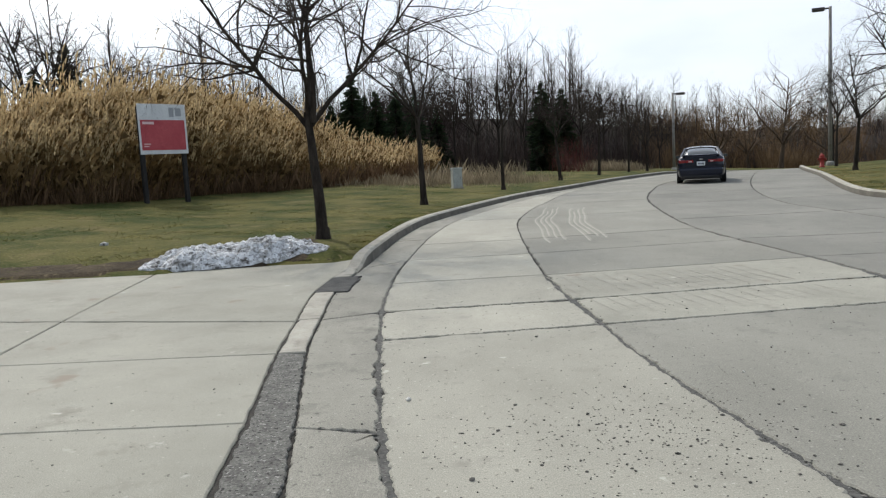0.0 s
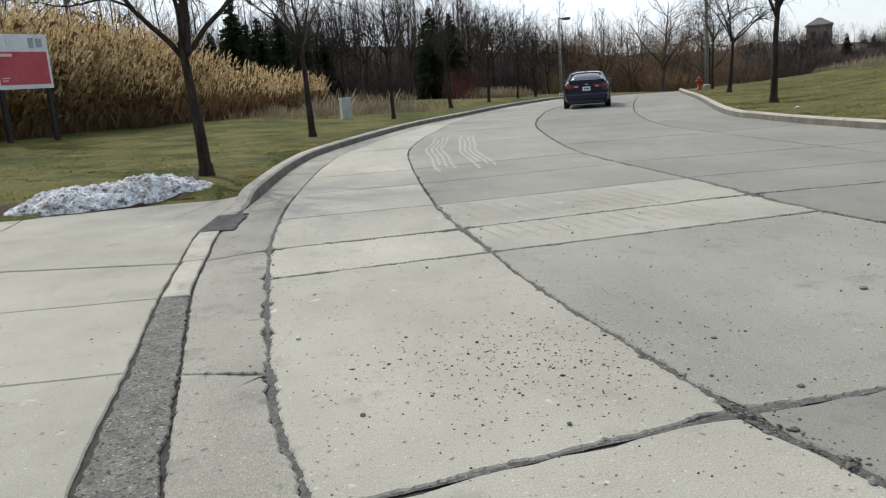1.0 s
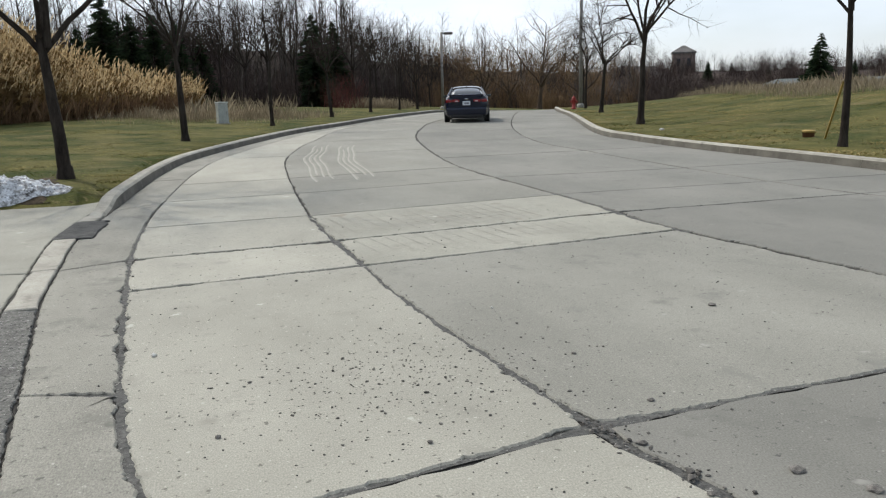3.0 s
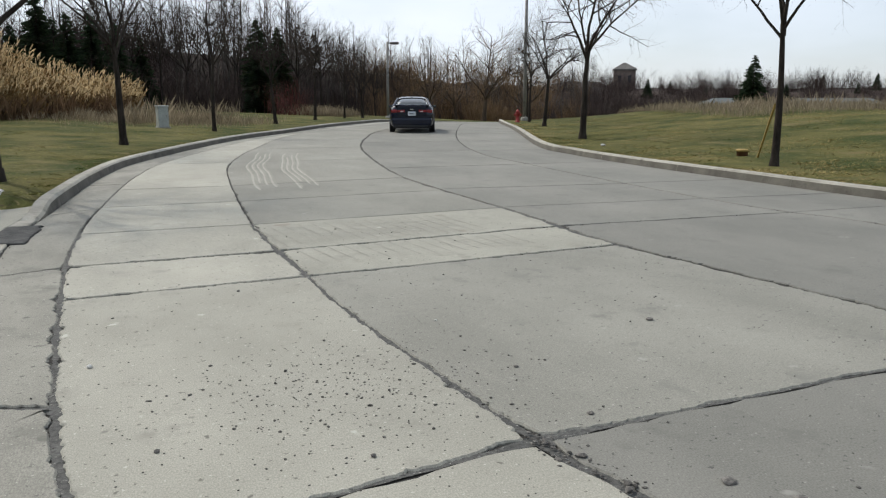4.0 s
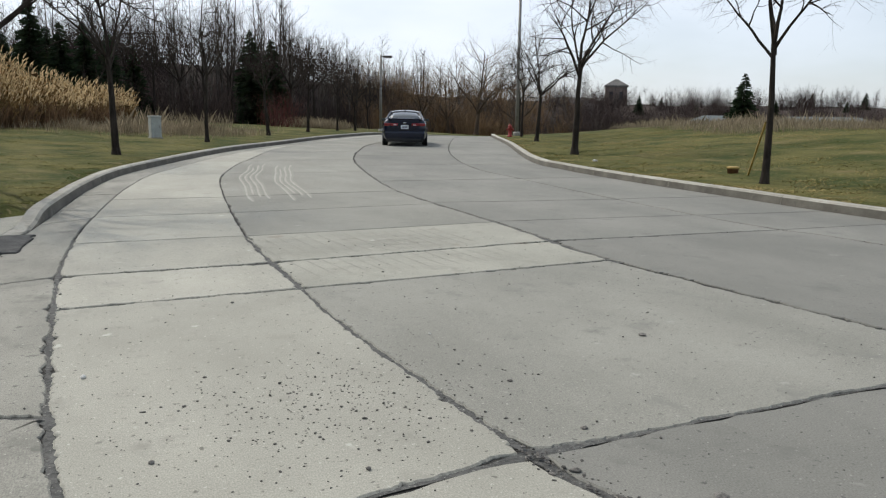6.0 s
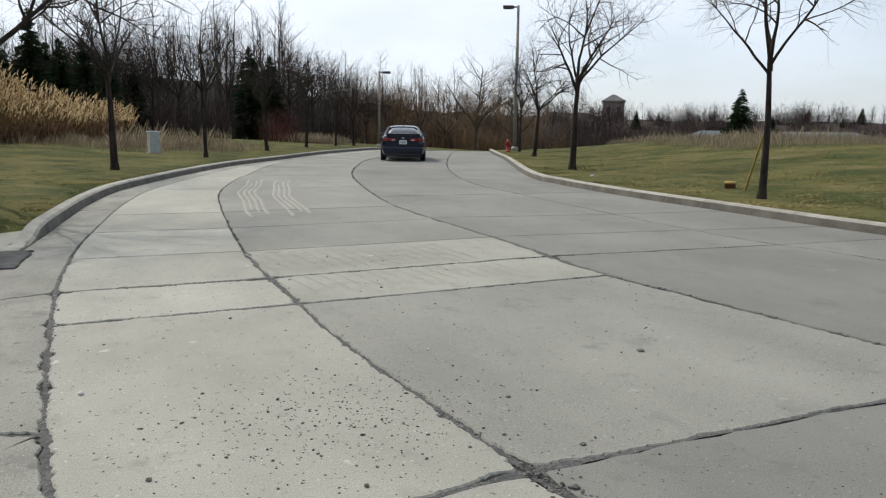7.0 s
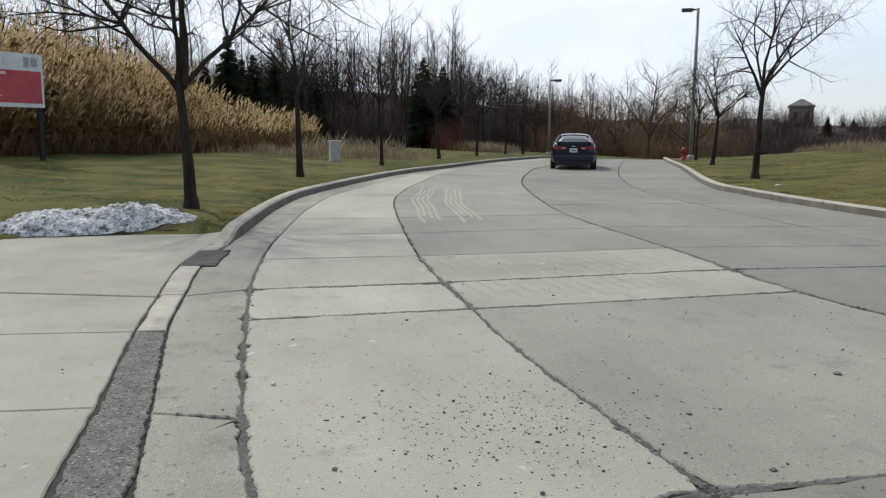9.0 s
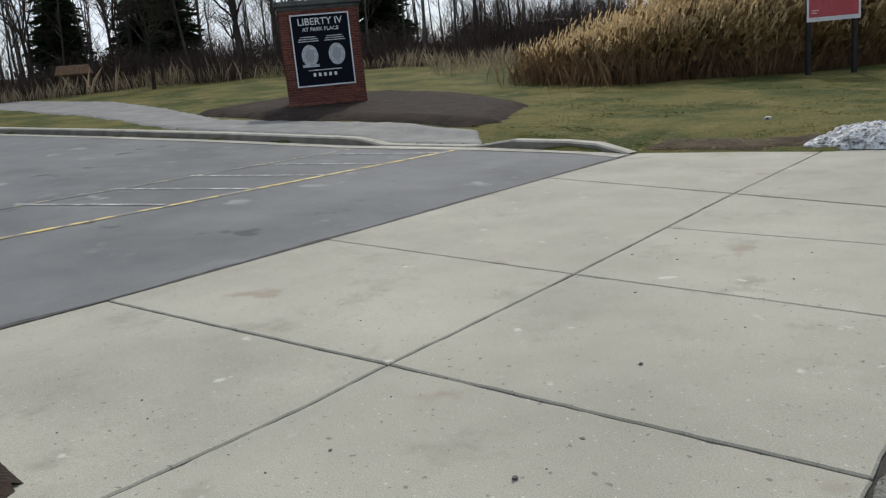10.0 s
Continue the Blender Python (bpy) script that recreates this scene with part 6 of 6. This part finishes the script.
        for x in (0.0, 2.83):
            arch = part("wheel_arch", lathe("wheel_arch", [(0.345, -0.02), (0.40, -0.02), (0.40, 0.02), (0.345, 0.02)], CAR_TRIM, 28, False), t, "", pose(x, s * 0.915, 0.345, 90, 0, 0))
            wheel(t, x, s * 0.83, s)
        part("tail_lamp", box("tail_lamp", (-1.045, s * 0.69 - 0.15, 0.815, -0.84, s * 0.69 + 0.15, 0.94), TAIL_RED, 0.035), t, "red wrap-round tail lamp")
        part("boot_lamp", box("boot_lamp", (-1.098, s * 0.43 - 0.15, 0.83, -0.98, s * 0.43 + 0.15, 0.93), TAIL_RED, 0.02), t, "red inner tail lamp")
        part("reversing_lamp", box("reversing_lamp", (-1.106, s * 0.40 - 0.06, 0.845, -1.09, s * 0.40 + 0.06, 0.885), LENS_CLEAR, 0.005), t)
        part("reflector", box("reflector", (-1.04, s * 0.62 - 0.1, 0.40, -0.99, s * 0.62 + 0.1, 0.43), TAIL_RED, 0.008), t)
        part("exhaust", lathe("exhaust", [(0.03, 0), (0.04, 0), (0.04, 0.16)], CHROME, 12), t, "", pose(-1.08, s * 0.55, 0.27, 0, 90, 0))
    part("rear_bumper", box("rear_bumper", (-1.12, -0.82, 0.30, -0.86, 0.82, 0.62), PAINT, 0.09), t, "dark blue rear bumper")
    part("bumper_valance", box("bumper_valance", (-1.09, -0.66, 0.22, -0.8, 0.66, 0.36), CAR_TRIM, 0.04), t, "black lower valance")
    part("boot_lid", box("boot_lid", (-1.08, -0.60, 0.70, -0.9, 0.60, 1.09), PAINT, 0.04), t, "boot lid with a slight lip")
    part("boot_lip", box("boot_lip", (-1.10, -0.70, 1.085, -0.82, 0.70, 1.125), PAINT, 0.015), t)
    plate = part("number_plate", box("number_plate", (-1.092, -0.155, 0.70, -1.078, 0.155, 0.86), PLATE, 0.006), t, "white number plate")
    for k in range(5):
        part("bar", box("bar", (-1.096, -0.10 + 0.042 * k, 0.745, -1.0915, -0.07 + 0.042 * k, 0.81), INK), plate)
    part("badge", box("badge", (-1.094, -0.065, 0.925, -1.075, 0.065, 0.965), CHROME, 0.008), t, "plain chrome badge")
    fin = part("roof_aerial", box("roof_aerial", (0.22, -0.025, 1.42, 0.42, 0.025, 1.50), CAR_TRIM, 0.02, 0.55), t, "shark fin aerial")
    part("under_body", box("under_body", (-0.85, -0.75, 0.17, 3.4, 0.75, 0.3), CAR_TRIM, 0.03), t)
    for s in (-1, 1):
        part("seat_back", box("seat_back", (1.0, s * 0.38 - 0.22, 0.6, 1.16, s * 0.38 + 0.22, 1.2), CAR_TRIM, 0.06), t)
        part("head_lamp", box("head_lamp", (3.36, s * 0.62 - 0.16, 0.62, 3.6, s * 0.62 + 0.16, 0.72), LENS_CLEAR, 0.04), t)


sedan(pose(10.45, 31.75, fall(10.4, 31.7) + 0.002, 0, 0, 90 - 18.5))


# ---- far buildings ----
def tower_building():
    x, y = polar(32.9, 235)
    z = -3.0
    t = thing("distant_building", "brick building with a hip-roofed tower behind the trees", "building", pose(x, y, z, 0, 0, -30))
    part("wall", box("wall", (-3.0, -3.0, 0, 3.0, 3.0, 12.0), FAR_WALL, 0.05), t, "brown brick tower wall")
    part("cornice", box("cornice", (-3.3, -3.3, 12.0, 3.3, 3.3, 12.4), ROOF_GREY, 0.05), t)
    bm = bmesh.new()
    bmesh.ops.create_cone(bm, cap_ends=True, segments=4, radius1=4.7, radius2=0.6, depth=1.8, matrix=Matrix.Translation((0, 0, 13.3)) @ Matrix.Rotation(radians(45), 4, "Z"))
    part("roof", from_bm("roof", bm, ROOF_GREY), t, "low pyramid roof")
    for k in (-1.4, 1.4):
        win = part("window", box("window", (k - 0.5, -3.08, 8.6, k + 0.5, -2.98, 10.6), WINDOW_DARK), t)
    part("wing", box("wing", (-22, -5, 0, -3.0, 6, 6.6), FAR_WALL, 0.05), t, "lower brick wing")
    bm = bmesh.new()
    for q in ((-23, -6, 6.6), (-2.5, -6, 6.6), (-2.5, 7, 6.6), (-23, 7, 6.6), (-18, 0.5, 9), (-7, 0.5, 9)):
        bm.verts.new(q)
    bm.verts.ensure_lookup_table()
    for q in ((0, 1, 5, 4), (1, 2, 5), (2, 3, 4, 5), (3, 0, 4), (0, 3, 2, 1)):
        bm.faces.new([bm.verts[i] for i in q])
    part("wing_roof", from_bm("wing_roof", bm, ROOF_GREY), t)
    for k in range(6):
        part("window", box("window", (-20 + 3 * k, -5.08, 4.2, -18.8 + 3 * k, -4.98, 5.8), WINDOW_DARK), t)


tower_building()


def shed(deg, d, length, height, turn, label):
    x, y = polar(deg, d)
    t = thing("distant_shed", label, "building", pose(x, y, -2.7, 0, 0, turn), "far low buildings")
    part("wall", box("wall", (-length / 2, -7, 0, length / 2, 7, height), FAR_WALL_PALE, 0.05), t, "pale clad wall")
    v = [(-length / 2 - 1, -8, height), (length / 2 + 1, -8, height), (length / 2 + 1, 8, height), (-length / 2 - 1, 8, height), (-length / 2 + 3, 0, height + 1.5), (length / 2 - 3, 0, height + 1.5)]
    part("roof", mesh("roof", v, [(0, 1, 5, 4), (1, 2, 5), (2, 3, 4, 5), (3, 0, 4), (3, 2, 1, 0)], ROOF_PALE), t, "pale green-grey roof")
    for k in range(int(length / 6)):
        part("window", box("window", (-length / 2 + 2 + 6 * k, -7.08, height * 0.4, -length / 2 + 5 + 6 * k, -6.98, height * 0.75), WINDOW_DARK), t)


shed(46.3, 122, 15, 2.6, -47, "low pale building with a shallow roof across the field")
shed(39.6, 128, 9, 2.6, -40, "long low pale building across the field")

x, y = polar(-69.6, 40)
t = thing("timber_shelter", "small open timber shelter at the edge of the woods", "shelter", pose(x, y, lawn_z(x, y), 0, 0, 70) @ Matrix.Scale(0.45, 4))
for dx in (-1.3, 1.3):
    for dy in (-0.8, 0.8):
        part("post", box("post", (dx - 0.1, dy - 0.1, -0.3, dx + 0.1, dy + 0.1, 2.0), TIMBER, 0.01), t)
part("roof", box("roof", (-1.8, -1.3, 2.0, 1.8, 1.3, 2.9), TIMBER, 0.05, 0.8), t, "brown timber roof")

# far trees along the horizon on the right
rng = random.Random(12)
spots, gold_far = [], []
for k in range(210):
    deg, d = rng.uniform(27, 68), rng.uniform(176, 215)
    x, y = polar(deg, d)
    spots.append((x, y, bank_z(deg, d) * 0.6 - 1.0, rng.randrange(4), rng.uniform(0, 6.28), rng.uniform(0.45, 0.72)))
for k in range(260):
    deg, d = rng.uniform(29, 68), rng.uniform(85, 140)
    x, y = polar(deg, d)
    spots.append((x, y, -2.6, rng.randrange(4, 8), rng.uniform(0, 6.28), rng.uniform(0.2, 0.42)))
for k in range(280):
    deg, d = rng.uniform(31, 68), rng.uniform(162, 196)
    x, y = polar(deg, d)
    gold_far.append((x, y, max(-2.5, bank_z(deg, d) - 0.6), rng.randrange(6), rng.uniform(0, 6.28), rng.uniform(1.1, 2.1)))
scatter("far_brush", shrubs, gold_far, BRUSH, "far hedgerow brush beyond the field", "brush")
scatter("far_woods", kinds, spots, WOOD_TREE, "far line of bare trees beyond the field", "woods")
for k in range(16):
    deg, d = 34.5 + 2.05 * k + rng.uniform(-0.9, 0.9), rng.uniform(180, 200)
    x, y = polar(deg, d)
    t = thing("conifer_tree", "small dark conifer in the far tree line", "tree", pose(x, y, bank_z(deg, d) * 0.8 - 0.6, 0, 0, deg * 7) @ Matrix.Scale(rng.uniform(0.45, 0.85), 4), "conifers in the far tree line")
    part("trunk", con[2][0], t)
    part("crown", con[2][1], t, "dark green needled boughs")
